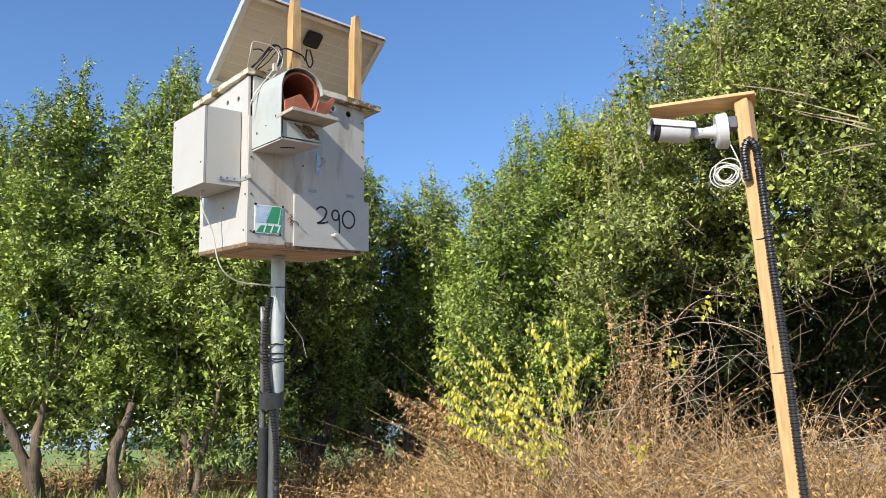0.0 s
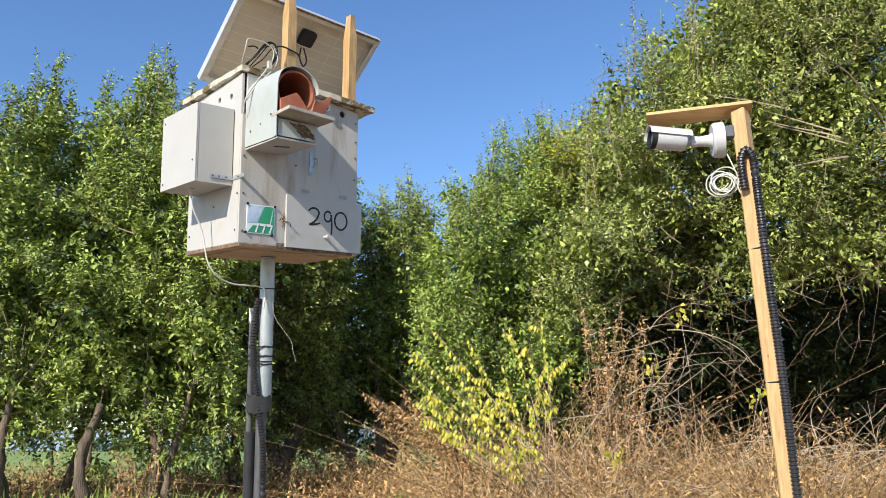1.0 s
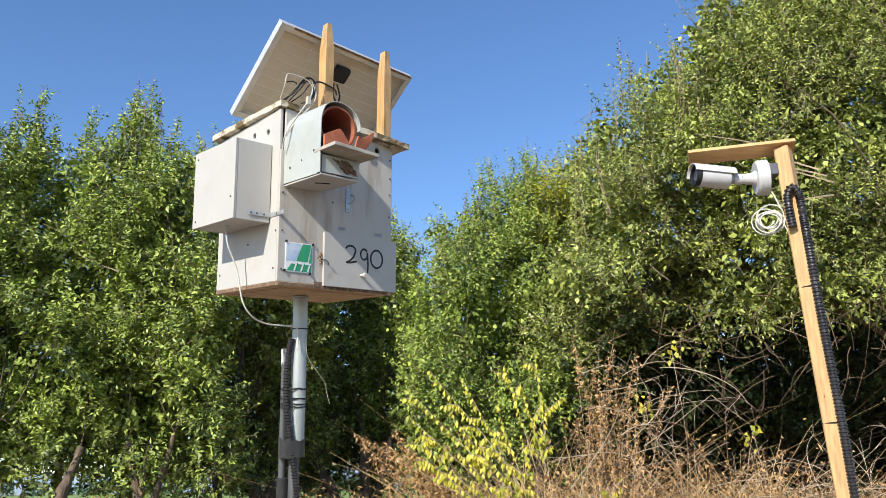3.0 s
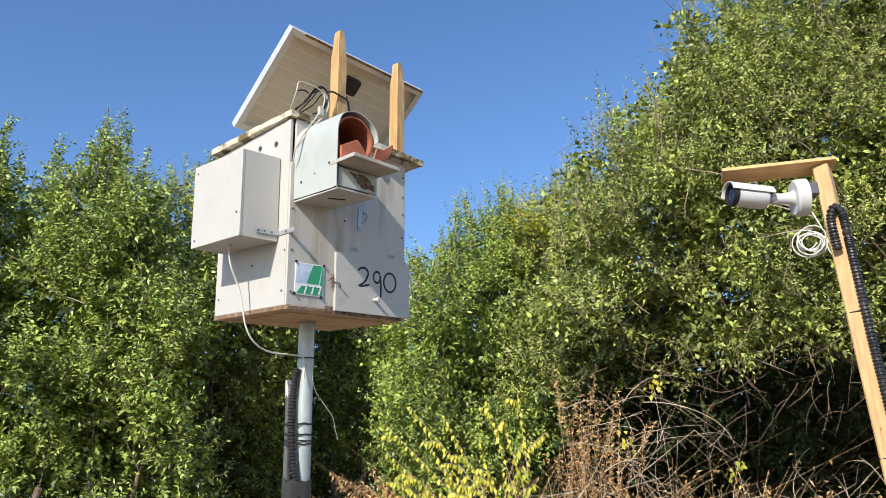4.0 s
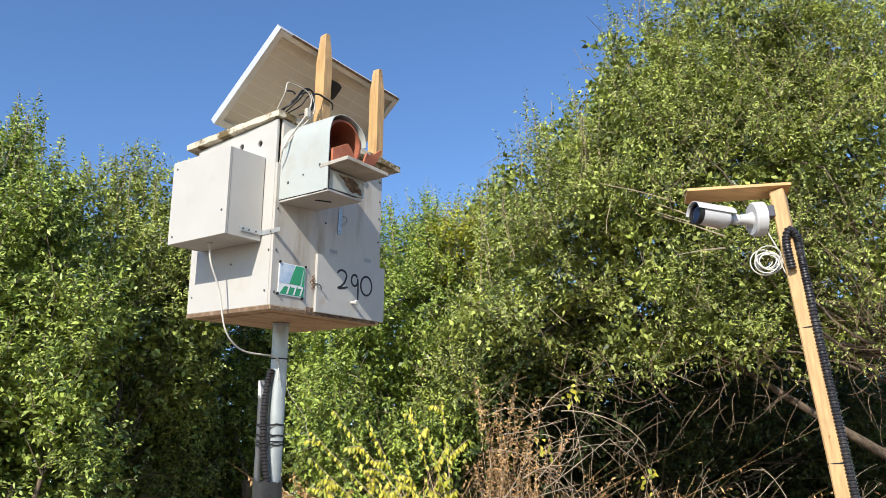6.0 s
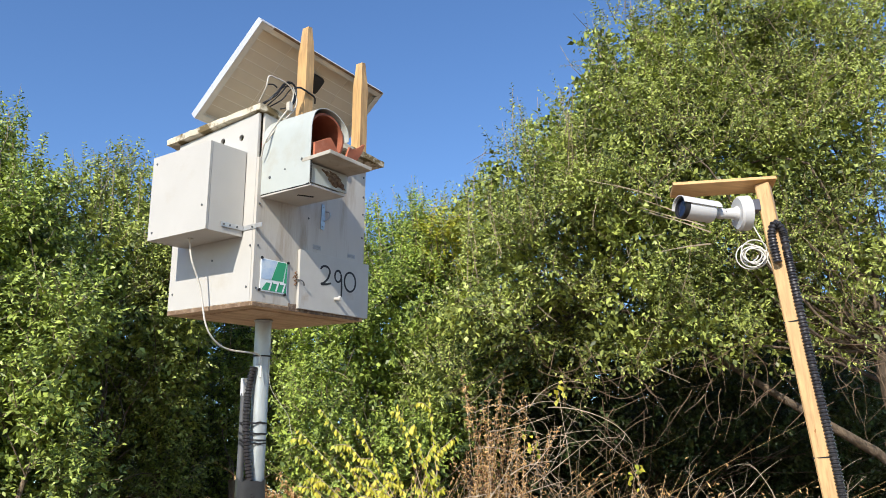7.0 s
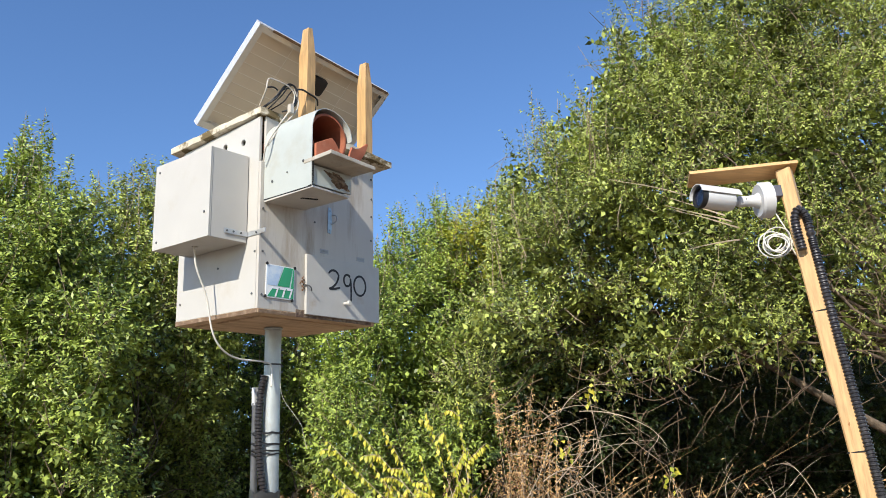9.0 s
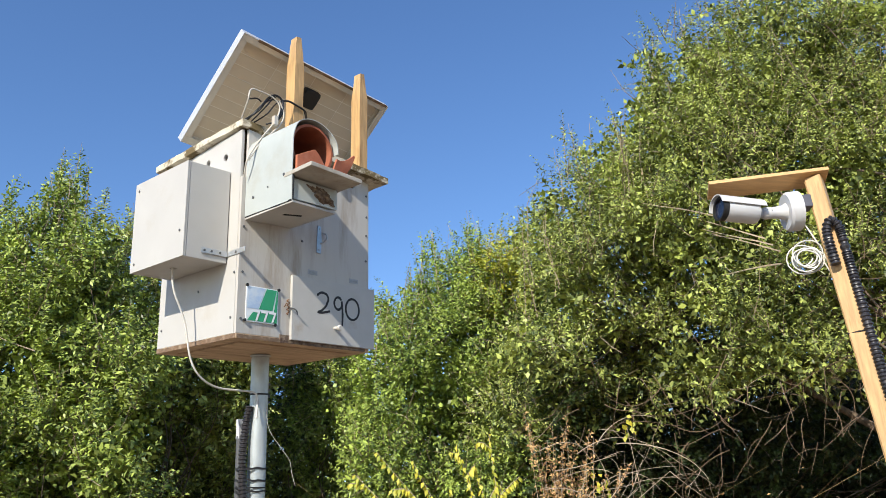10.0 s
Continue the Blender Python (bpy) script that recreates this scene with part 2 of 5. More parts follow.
def hexa(corners, bevel=0.002):
    """A slab from eight corners: four below, then the four above them."""
    bm = bmesh.new()
    v = [bm.verts.new(c) for c in corners]
    for f in ((3, 2, 1, 0), (4, 5, 6, 7), (0, 1, 5, 4), (1, 2, 6, 5), (2, 3, 7, 6), (3, 0, 4, 7)):
        bm.faces.new([v[i] for i in f])
    bmesh.ops.recalc_face_normals(bm, faces=bm.faces[:])
    if bevel:
        bmesh.ops.bevel(bm, geom=bm.edges[:], offset=bevel, segments=2, affect="EDGES", profile=0.6)
    return bm


def spin(profile, sides=32, m=None):
    """A turned body round z from (radius, height) pairs; closed where the radius is 0."""
    bm = bmesh.new()
    rings = []
    for r, z in profile:
        if r <= 1e-6:
            rings.append([bm.verts.new((0, 0, z))])
        else:
            rings.append([bm.verts.new((r * math.cos(2 * math.pi * i / sides), r * math.sin(2 * math.pi * i / sides), z)) for i in range(sides)])
    for a, b in zip(rings, rings[1:]):
        for i in range(sides):
            j = (i + 1) % sides
            if len(a) == 1 and len(b) > 1:
                bm.faces.new((a[0], b[j], b[i]))
            elif len(b) == 1 and len(a) > 1:
                bm.faces.new((a[i], a[j], b[0]))
            elif len(a) > 1:
                bm.faces.new((a[i], a[j], b[j], b[i]))
    if m:
        bm.transform(m)
    bmesh.ops.recalc_face_normals(bm, faces=bm.faces[:])
    return bm


def axis(a, b):
    """A pose at a whose z points to b."""
    return Matrix.Translation(a) @ (Vector(b) - Vector(a)).to_track_quat("Z", "Y").to_matrix().to_4x4()


def rod(a, b, r, r2=None, sides=16, ease=0.0):
    h = (Vector(b) - Vector(a)).length
    r2 = r if r2 is None else r2
    e = ease or min(r, r2) * 0.15
    return spin([(0, 0), (r - e, 0), (r, e), (r2, h - e), (r2 - e, h), (0, h)], sides, axis(a, b))


def glide(points, step):
    """Points along a smooth curve through the given ones, about step apart."""
    p = [Vector(q) for q in points]
    p = [2 * p[0] - p[1]] + p + [2 * p[-1] - p[-2]]
    out = []
    for i in range(1, len(p) - 2):
        n = max(1, round((p[i + 1] - p[i]).length / step))
        for k in range(n):
            t = k / n
            out.append(0.5 * (2 * p[i] + (p[i + 1] - p[i - 1]) * t + (2 * p[i - 1] - 5 * p[i] + 4 * p[i + 1] - p[i + 2]) * t * t
                              + (3 * p[i] - p[i - 1] - 3 * p[i + 1] + p[i + 2]) * t ** 3))
    return out + [p[-2]]


def tube(points, radius, sides=8, step=0.0, into=None):
    """A round body along points; radius is a number or a function of the share of the way."""
    pts = glide(points, step) if step else [Vector(q) for q in points]
    bm = into or bmesh.new()
    up = Vector((0.31, 0.17, 0.93))
    rings = []
    last = len(pts) - 1
    for i, q in enumerate(pts):
        t = (pts[min(i + 1, last)] - pts[max(i - 1, 0)]).normalized()
        side = t.cross(up)
        side = side.normalized() if side.length > 1e-4 else t.orthogonal().normalized()
        up = side.cross(t)
        r = radius(i / last) if callable(radius) else radius
        rings.append([bm.verts.new(q + (side * math.cos(2 * math.pi * k / sides) + up * math.sin(2 * math.pi * k / sides)) * r) for k in range(sides)])
    for a, b in zip(rings, rings[1:]):
        for k in range(sides):
            j = (k + 1) % sides
            bm.faces.new((a[k], a[j], b[j], b[k]))
    if sides > 2:
        bm.faces.new(rings[0][::-1])
        bm.faces.new(rings[-1])
    return bm


def corrugated(points, r, pitch=0.0095):
    """A ribbed plastic conduit along points."""
    pts = glide(points, pitch / 4)
    shape = (1.0, 1.0, 0.74, 0.74)
    bm = bmesh.new()
    count = [-1]

    def rib(_):
        count[0] += 1
        return r * shape[count[0] % 4]
    return tube(pts, rib, 12, 0.0, bm)


def sheet(outline, holes, depth, bevel=0.0015):
    """A flat board of any outline (x, y), with round holes (x, y, r) through it, from z = 0 to z = depth."""
    cu = bpy.data.curves.new("outline", "CURVE")
    cu.dimensions, cu.fill_mode = "2D", "BOTH"
    cu.extrude, cu.bevel_depth, cu.bevel_resolution = max(depth / 2 - bevel, 0.0001), bevel, 1
    cu.offset = -bevel
    for ring in [outline] + [[(x + r * math.cos(-k * math.pi / 12), y + r * math.sin(-k * math.pi / 12)) for k in range(24)] for x, y, r in holes]:
        s = cu.splines.new("POLY")
        s.points.add(len(ring) - 1)
        for q, c in zip(s.points, ring):
            q.co = (c[0], c[1], 0, 1)
        s.use_cyclic_u = True
    ob = bpy.data.objects.new("outline", cu)
    me = bpy.data.meshes.new_from_object(ob)
    bm = bmesh.new()
    bm.from_mesh(me)
    bm.transform(Matrix.Translation((0, 0, depth / 2)))
    bpy.data.objects.remove(ob)
    bpy.data.meshes.remove(me)
    bpy.data.curves.remove(cu)
    return bm


def lettering(text, size, depth, shear=0.0, swell=0.0):
    cu = bpy.data.curves.new("lettering", "FONT")
    cu.body, cu.size, cu.extrude, cu.shear, cu.offset = text, size, depth, shear, swell
    cu.align_x, cu.align_y = "CENTER", "CENTER"
    ob = bpy.data.objects.new("lettering", cu)
    me = bpy.data.meshes.new_from_object(ob)
    bm = bmesh.new()
    bm.from_mesh(me)
    bpy.data.objects.remove(ob)
    bpy.data.meshes.remove(me)
    bpy.data.curves.remove(cu)
    return bm


def quads_mesh(name, corners, material, parent=None):
    """One mesh of many loose four-sided leaves: corners has the shape (n, 4, 3)."""
    n = len(corners)
    me = bpy.data.meshes.new(name)
    me.vertices.add(4 * n)
    me.vertices.foreach_set("co", np.ascontiguousarray(corners, dtype=np.float32).ravel())
    me.loops.add(4 * n)
    me.loops.foreach_set("vertex_index", np.arange(4 * n, dtype=np.int32))
    me.polygons.add(n)
    me.polygons.foreach_set("loop_start", np.arange(0, 4 * n, 4, dtype=np.int32))
    me.update(calc_edges=True)
    me.materials.append(material)
    ob = new(name, me)
    if parent:
        ob.parent = parent
    return ob


def unit(a):
    return a / np.maximum(np.linalg.norm(a, axis=-1, keepdims=True), 1e-9)


def leaves_at(rng, base, along, length, width, face=(0.0, 0.0, 1.0), wild=0.7, fold=0.18):
    """Folded leaf blades: each starts at base and grows along; the faces turn towards `face` with some wildness."""
    n = len(base)
    along = unit(along)
    nrm = unit(np.asarray(face) + rng.normal(0, wild, (n, 3)))
    side = unit(np.cross(along, nrm))
    nrm = np.cross(side, along)
    L = (length * rng.uniform(0.65, 1.25, n))[:, None]
    W = (width * rng.uniform(0.7, 1.25, n))[:, None]
    mid = base + along * L * 0.45
    return np.stack([base, mid + side * W / 2 + nrm * W * fold, base + along * L - nrm * L * 0.12, mid - side * W / 2 + nrm * W * fold], 1)


def sprays(rng, points, out, length, count, leaf, width, droop=0.1, face=(0, 0, 1), wild=0.7):
    """Leafy shoots: at each point a shoot of the given length grows outwards with count leaves on alternate sides."""
    n = len(points)
    way = unit(unit(out) + rng.normal(0, 0.35, (n, 3)))
    L = length * rng.uniform(0.5, 1.3, n)
    made = []
    spin_way = unit(np.cross(way, rng.normal(0, 1, (n, 3))))
    for k in range(count):
        s = (k + 0.6) / count
        p = points + way * (L * s)[:, None] - np.array([0, 0, 1.0]) * (L * s * s * droop)[:, None]
        turn = spin_way * (1 if k % 2 else -1) + np.cross(way, spin_way) * rng.normal(0, 0.6, (n, 1))
        grow = way * 0.7 + turn * 0.8 + rng.normal(0, 0.25, (n, 3)) - np.array([0, 0, 0.15])
        made.append(leaves_at(rng, p, grow, leaf * (1.0 if k < count - 1 else 0.75), width, face, wild))
    return np.concatenate(made)


def in_lobes(rng, lobes, per_m2, low=0.35):
    """Points in leafy tufts scattered through round clumps (x, y, z, r), and the outward way at each."""
    P, O = [], []
    for x, y, z, r in lobes:
        n = int(per_m2 * 4 * math.pi * r * r)
        tufts = max(5, int(7 + 15 * r * r))
        d = unit(rng.normal(0, 1, (tufts, 3)))
        far = rng.uniform(low, 1.06, tufts) ** 0.6
        core = d * (r * far)[:, None]
        size = r * rng.uniform(0.14, 0.30, tufts) + 0.06
        weight = rng.uniform(0.3, 1.0, tufts)
        pick = rng.choice(tufts, n, p=weight / weight.sum())
        off = rng.normal(0, 1, (n, 3)) * size[pick][:, None] * np.array([0.75, 0.75, 0.6])
        p = core[pick] + off
        P.append(np.array([x, y, z]) + p)
        O.append(unit(d[pick]) * 0.7 + unit(off) * 0.6 + np.array([0, 0, 0.35]))
    return np.concatenate(P), np.concatenate(O)


# ---- ground, field and distance ----
def ground_height(x, y):
    return 0.10 * noise.noise(Vector((x * 0.25, y * 0.25, 0))) * min(1.0, abs(y) / 6 + 0.2)


def make_ground():
    bm = bmesh.new()
    near = np.concatenate([np.linspace(-30, 30, 61)])
    rows_y = np.concatenate([np.linspace(-30, 30, 61)])
    grid = [[bm.verts.new((x, y, ground_height(x, y) if abs(x) < 29 and abs(y) < 29 else 0.0)) for x in near] for y in rows_y]
    for a, b in zip(grid, grid[1:]):
        for i in range(len(near) - 1):
            bm.faces.new((a[i], a[i + 1], b[i + 1], b[i]))
    rim = [grid[0][i] for i in range(61)] + [grid[j][60] for j in range(1, 61)] + [grid[60][i] for i in range(59, -1, -1)] + [grid[j][0] for j in range(59, 0, -1)]
    far = [bm.verts.new((v.co.x / 30 * 2500, v.co.y / 30 * 2500, 0)) for v in rim]
    for i in range(len(rim)):
        j = (i + 1) % len(rim)
        bm.faces.new((rim[i], far[i], far[j], rim[j]))
    bmesh.ops.recalc_face_normals(bm, faces=bm.faces[:])
    g = part("ground", bm, EARTH, None)
    tagged(g, "bare dry brown earth under weeds, reaching the horizon", "ground", kind="structure")


def make_field():
    bm = bmesh.new()
    rng = np.random.default_rng(3)
    xs = np.linspace(-320, 320, 81)
    v0 = [bm.verts.new((x, 40 + 2.0 * math.sin(x * 0.11), 0.02)) for x in xs]
    v1 = [bm.verts.new((x, 75, 0.25)) for x in xs]
    v2 = [bm.verts.new((x * 2.0, 420, 0.25)) for x in xs]
    for a, b in ((v0, v1), (v1, v2)):
        for i in range(len(xs) - 1):
            bm.faces.new((a[i], a[i + 1], b[i + 1], b[i]))
    f = part("field", bm, FIELD, None)
    tagged(f, "flat bright green crop field beyond the trees", "field", kind="structure")
    # ragged crop blades along the near edge
    n = 7000
    base = np.stack([rng.uniform(-30, 30, n), rng.uniform(39, 50, n), np.zeros(n) + 0.02], 1)
    q = leaves_at(rng, base, np.stack([rng.normal(0, 0.25, n), rng.normal(0, 0.25, n), np.ones(n)], 1), 0.24, 0.035, (0, -1, 0.3), 0.5)
    blades = quads_mesh("crop_edge", q, LEAF_C)
    tagged(blades, "green crop blades along the edge of the field", "crop", kind="stuff")


def make_hills():
    bm = bmesh.new()
    for y, low, high, seed in ((900, 9, 20, 2.0), (1500, 22, 46, 7.0)):
        xs = np.linspace(-1400, 1400, 141)
        top = [bm.verts.new((x, y, low + (high - low) * (0.5 + 0.5 * noise.fractal(Vector((x * 0.0035 + seed, seed, 0)), 1.0, 2.0, 4)))) for x in xs]
        foot = [bm.verts.new((x, y - 60, -1)) for x in xs]
        for i in range(len(xs) - 1):
            bm.faces.new((foot[i], foot[i + 1], top[i + 1], top[i]))
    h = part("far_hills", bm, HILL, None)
    tagged(h, "low hazy blue hills on the horizon", "hills", kind="structure")


def make_far_trees():
    rng = np.random.default_rng(11)
    lobes = []
    for k in range(150):
        x = rng.uniform(-330, 330)
        r = rng.uniform(1.6, 3.4)
        lobes.append((x, rng.uniform(405, 425), r * 0.7 + rng.uniform(0, 2.0), r))
    p, o = in_lobes(rng, lobes, 0.5, 0.6)
    q = sprays(rng, p, o, 1.0, 3, 1.9, 1.4)
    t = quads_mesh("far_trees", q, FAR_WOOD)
    tagged(t, "distant line of hazy trees behind the field", "trees", kind="stuff")


# ---- trees ----
def bough(bm, a, b, r0, r1, rng, bend=0.12):
    """A tapered, slightly crooked limb."""
    a, b = Vector(a), Vector(b)
    h = (b - a).length
    mid = [a.lerp(b, s) + Vector(rng.normal(0, bend * h * 0.35, 3)) for s in (0.33, 0.66)]
    tube([a, *mid, b], lambda s: r0 + (r1 - r0) * s ** 0.8, 8, max(0.12, h / 9), bm)


def strips(rng, a, b, r0, r1, sag=0.0):
    """Thin crossed twigs from a to b as loose four-sided pieces."""
    w = b - a
    L = np.linalg.norm(w, axis=1, keepdims=True)
    mid = (a + b) / 2 + rng.normal(0, 0.05, a.shape) * L - np.array([0, 0, sag]) * L
    s1 = unit(np.cross(w, rng.normal(0, 1, w.shape)))
    s2 = unit(np.cross(w, s1))
    rm = (r0 + r1) / 2
    q = []
    for s in (s1, s2):
        q.append(np.stack([a - s * r0, a + s * r0, mid + s * rm, mid - s * rm], 1))
        q.append(np.stack([mid - s * rm, mid + s * rm, b + s * r1, b - s * r1], 1))
    return np.concatenate(q)


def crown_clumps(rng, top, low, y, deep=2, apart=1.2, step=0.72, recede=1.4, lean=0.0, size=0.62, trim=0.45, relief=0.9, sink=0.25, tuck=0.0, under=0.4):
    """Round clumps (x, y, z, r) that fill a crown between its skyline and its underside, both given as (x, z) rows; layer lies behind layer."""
    tx, tz = zip(*top)
    lx, lz = zip(*low)
    out = []
    for k in range(deep):
        for x in np.arange(tx[0] + 0.2, tx[-1], step):
            x = x + rng.normal(0, 0.14)
            zt = np.interp(x, tx, tz) - trim - 0.2 * k
            zb = np.interp(x, lx, lz) + 0.35 + sink * k
            n = max(1, int(round((zt - zb) / step)) + 1)
            for j in range(n):
                s = j / max(1, n - 1)
                r = size * rng.uniform(0.8, 1.2) * (0.72 if j == n - 1 else 1.0)
                z = zb + s * (zt - zb) + rng.normal(0, 0.10) * (j < n - 1)
                swell = relief * noise.noise(Vector((x * 0.75, y, z * 0.85))) + 0.35 * relief * noise.noise(Vector((x * 1.7, y, z * 1.7)))
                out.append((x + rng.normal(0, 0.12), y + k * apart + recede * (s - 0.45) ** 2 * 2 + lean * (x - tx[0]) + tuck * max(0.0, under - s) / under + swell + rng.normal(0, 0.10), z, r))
    return out


def wand_leaves(rng, base, way, length, pitch, leaf, width, bow, face, wild):
    """Long leafy shoots: each bends over towards its tip and carries leaves on alternate sides; none has more than a set pitch between leaves."""
    n = len(base)
    side = unit(np.cross(way, rng.normal(0, 1, (n, 3))))
    other = np.cross(way, side)
    made = []
    count = int(length.max() / pitch)
    for k in range(count):
        s = (k + 0.5) * pitch / length
        on = s < 1.0
        if not on.any():
            break
        sk = s[on][:, None]
        L = length[on][:, None]
        p = base[on] + way[on] * L * sk + bow[on] * L * sk * sk
        d = unit(way[on] + 2 * bow[on] * sk)
        turn = 2.4 * k + rng.normal(0, 0.5, (on.sum(), 1))
        out = side[on] * np.cos(turn) + other[on] * np.sin(turn)
        grow = d * 0.55 + out * 0.85 + rng.normal(0, 0.22, p.shape) - np.array([0, 0, 0.22])
        made.append(leaves_at(rng, p, grow, leaf, width, face, wild))
        made[-1] = p[:, None, :] + (made[-1] - p[:, None, :]) * (1.05 - 0.45 * sk[:, :, None] ** 2)
    return np.concatenate(made)


def make_tree(label, lobes, base, fork, trunk_r, leaf_mat, rng_seed, leaf=0.100, width=0.042, wands=56, long=0.60, stems=1, spires=(), group="", fill=30.0, hollow=-0.06, rise=0.75, bare=0.2):
    """A tree: stems, boughs into its clumps, leafy shoots out of each clump with open pockets between them, and tall spires (x, y, z) above."""
    rng = np.random.default_rng(rng_seed)
    t = thing("tree", Matrix.Translation(base), label, "tree", group)
    inv = Matrix.Translation(base).inverted()
    bm = bmesh.new()
    b = Vector(base)
    forks = []
    if isinstance(stems, int):
        rows = []
        for k in range(stems):
            a = b + Vector((rng.normal(0, 0.16) * (stems > 1) * 1.6, rng.normal(0, 0.12) * (stems > 1), -0.1))
            f = Vector(fork) + Vector((rng.normal(0, 0.45), rng.normal(0, 0.3), rng.normal(0, 0.2))) * (stems > 1)
            rows.append((a, f, trunk_r * (1.0 if stems == 1 else rng.uniform(0.55, 0.8))))
    else:
        rows = [(Vector(q[:3]), Vector(q[3:6]), q[6]) for q in stems]
    for a, f, r in rows:
        c = a.lerp(f, 0.5) + Vector(rng.normal(0, 0.07 if a.z > 0.5 else 0.13, 3))
        flare = 0.45 if a.z < 0.3 else 0.0
        tube([a, c, f], lambda s, r=r, flare=flare: r * (1.35 - 0.65 * s) + flare * r * max(0, 0.2 - s) / 0.2, 12, 0.12, bm)
        forks.append((f, r * 0.7))
    for v in bm.verts:
        n = noise.noise(v.co * 5) * 0.035 + noise.noise(v.co * 14) * 0.020
        v.co += Vector((n, n * 0.7, 0))
    bm.transform(inv)
    smooth(part("trunk", bm, BARK, t), 60)
    bm = bmesh.new()
    for x, y, z, r in lobes[::5] if len(lobes) > 60 else lobes:
        f, fr = min(forks, key=lambda q: (q[0] - Vector((x, y, z))).length)
        bough(bm, f.lerp(Vector((x, y, z)), 0.02), (x, y, z), fr * 0.20, 0.007, rng, 0.20)
    bm.transform(inv)
    smooth(part("branchwork", bm, BARK, t), 60)
    face = (to_sun[0] * 0.8, to_sun[1] * 0.8, 0.8)
    # shoots out of the clumps; pockets stay open where the crown is thin
    B, D = [], []
    for x, y, z, r in lobes:
        n = max(6, int(wands * r * r / 0.36))
        d = unit(rng.normal(0, 1, (n, 3)) + np.array([-0.15, -0.45, 0.25]))
        p = np.array([x, y, z]) + d * r * rng.uniform(0.35, 0.95, (n, 1))
        keep = np.array([noise.noise(Vector(q) * 0.95 + Vector((rng_seed, 0, 0))) > hollow for q in p])
        B.append(p[keep])
        D.append(unit(d * 0.75 + np.array([0, 0, rise]) + rng.normal(0, 0.28, (n, 3)))[keep])
    B, D = np.concatenate(B), np.concatenate(D)
    L = long * rng.uniform(0.5, 1.25, len(B))
    bow = rng.normal(0, 0.14, B.shape) + np.array([0, 0, -0.16])
    q = [wand_leaves(rng, B, D, L, 0.034, leaf, width, bow, face, 0.45)]
    twigs = [strips(rng, B[::3], (B + D * L[:, None] * 0.9 + bow * L[:, None] * 0.8)[::3], 0.006, 0.0025, -0.02)]
    if len(spires):
        S = np.array(spires)
        k = 5
        tip = np.repeat(S, k, 0) + rng.normal(0, 0.11, (len(S) * k, 3)) * np.array([1, 1, 0.3])
        tip[:, 2] -= np.tile(np.array([0.0, 0.25, 0.5, 0.7, 0.9]), len(S)) * rng.uniform(0.6, 1.0, len(tip))
        foot = tip + np.stack([rng.normal(0, 0.16, len(tip)), rng.normal(0, 0.16, len(tip)), -rng.uniform(1.1, 1.6, len(tip))], 1)
        w = tip - foot
        SL = np.linalg.norm(w, axis=1)
        q.append(wand_leaves(rng, foot, unit(w), SL, 0.026, leaf * 0.95, width, rng.normal(0, 0.05, foot.shape), face, 0.8))
        # short side shoots on the spires
        i = np.repeat(np.arange(len(tip)), 8)
        s = rng.uniform(0.1, 0.8, len(i))[:, None]
        sd = unit(unit(w)[i] * 0.7 + rng.normal(0, 0.6, (len(i), 3)))
        q.append(wand_leaves(rng, foot[i] + w[i] * s, sd, rng.uniform(0.16, 0.36, len(i)), 0.032, leaf * 0.95, width, np.zeros((len(i), 3)), face, 0.8))
        twigs.append(strips(rng, foot, tip, 0.009, 0.003, 0.0))
    # coarse inner foliage that keeps the heart of the crown dark
    ip, io = in_lobes(rng, [(x, y + 0.55, z, r * 0.72) for x, y, z, r in lobes], fill, 0.1)
    q.append(sprays(rng, ip, io, 0.3, 4, 0.145, 0.075, 0.1))
    quads_mesh("crown", np.concatenate(q) - np.array(base), leaf_mat, t)
    # bare pale twigs showing among the leaves
    n = max(6, int(len(lobes) * bare * 6))
    pick = rng.choice(len(B), n)
    a = B[pick]
    w = unit(D[pick] + rng.normal(0, 0.7, (n, 3)) + np.array([0, -0.35, 0])) * rng.uniform(0.3, 0.95, (n, 1))
    twigs.append(strips(rng, a, a + w, 0.0085, 0.003, 0.05))
    tw = quads_mesh("twigwork", np.concatenate(twigs) - np.array(base), TWIG, t)
    tagged(tw, kind="stuff")
    return t


make_ground()
make_field()
make_hills()
make_far_trees()
crown_rng = np.random.default_rng(41)
STEMS_RIGHT = [(13.8, 13.3, -0.1, 10.2, 12.7, 2.67, 0.11), (10.2, 12.7, 2.64, 7.6, 13.0, 4.30, 0.070), (7.6, 13.0, 4.25, 5.6, 13.5, 5.40, 0.045),
               (11.6, 12.9, 3.55, 8.6, 11.7, 4.15, 0.042), (9.4, 12.0, 4.0, 7.9, 11.2, 4.6, 0.026)]
STEMS_LEFT = [(-6.50, 13.5, -0.1, -6.80, 13.4, 1.45, 0.135), (-6.68, 13.44, 0.85, -7.55, 13.2, 2.6, 0.07), (-6.68, 13.44, 0.85, -6.50, 13.2, 2.6, 0.07),
              (-6.80, 15.4, -0.1, -6.10, 15.0, 2.2, 0.08), (-4.98, 13.2, -0.1, -5.20, 13.4, 2.3, 0.095), (-4.35, 13.4, -0.1, -4.55, 13.6, 2.4, 0.07),
              (-4.15, 13.5, -0.1, -3.85, 13.7, 2.5, 0.065), (-4.45, 13.6, -0.1, -4.25, 13.8, 2.4, 0.05)]
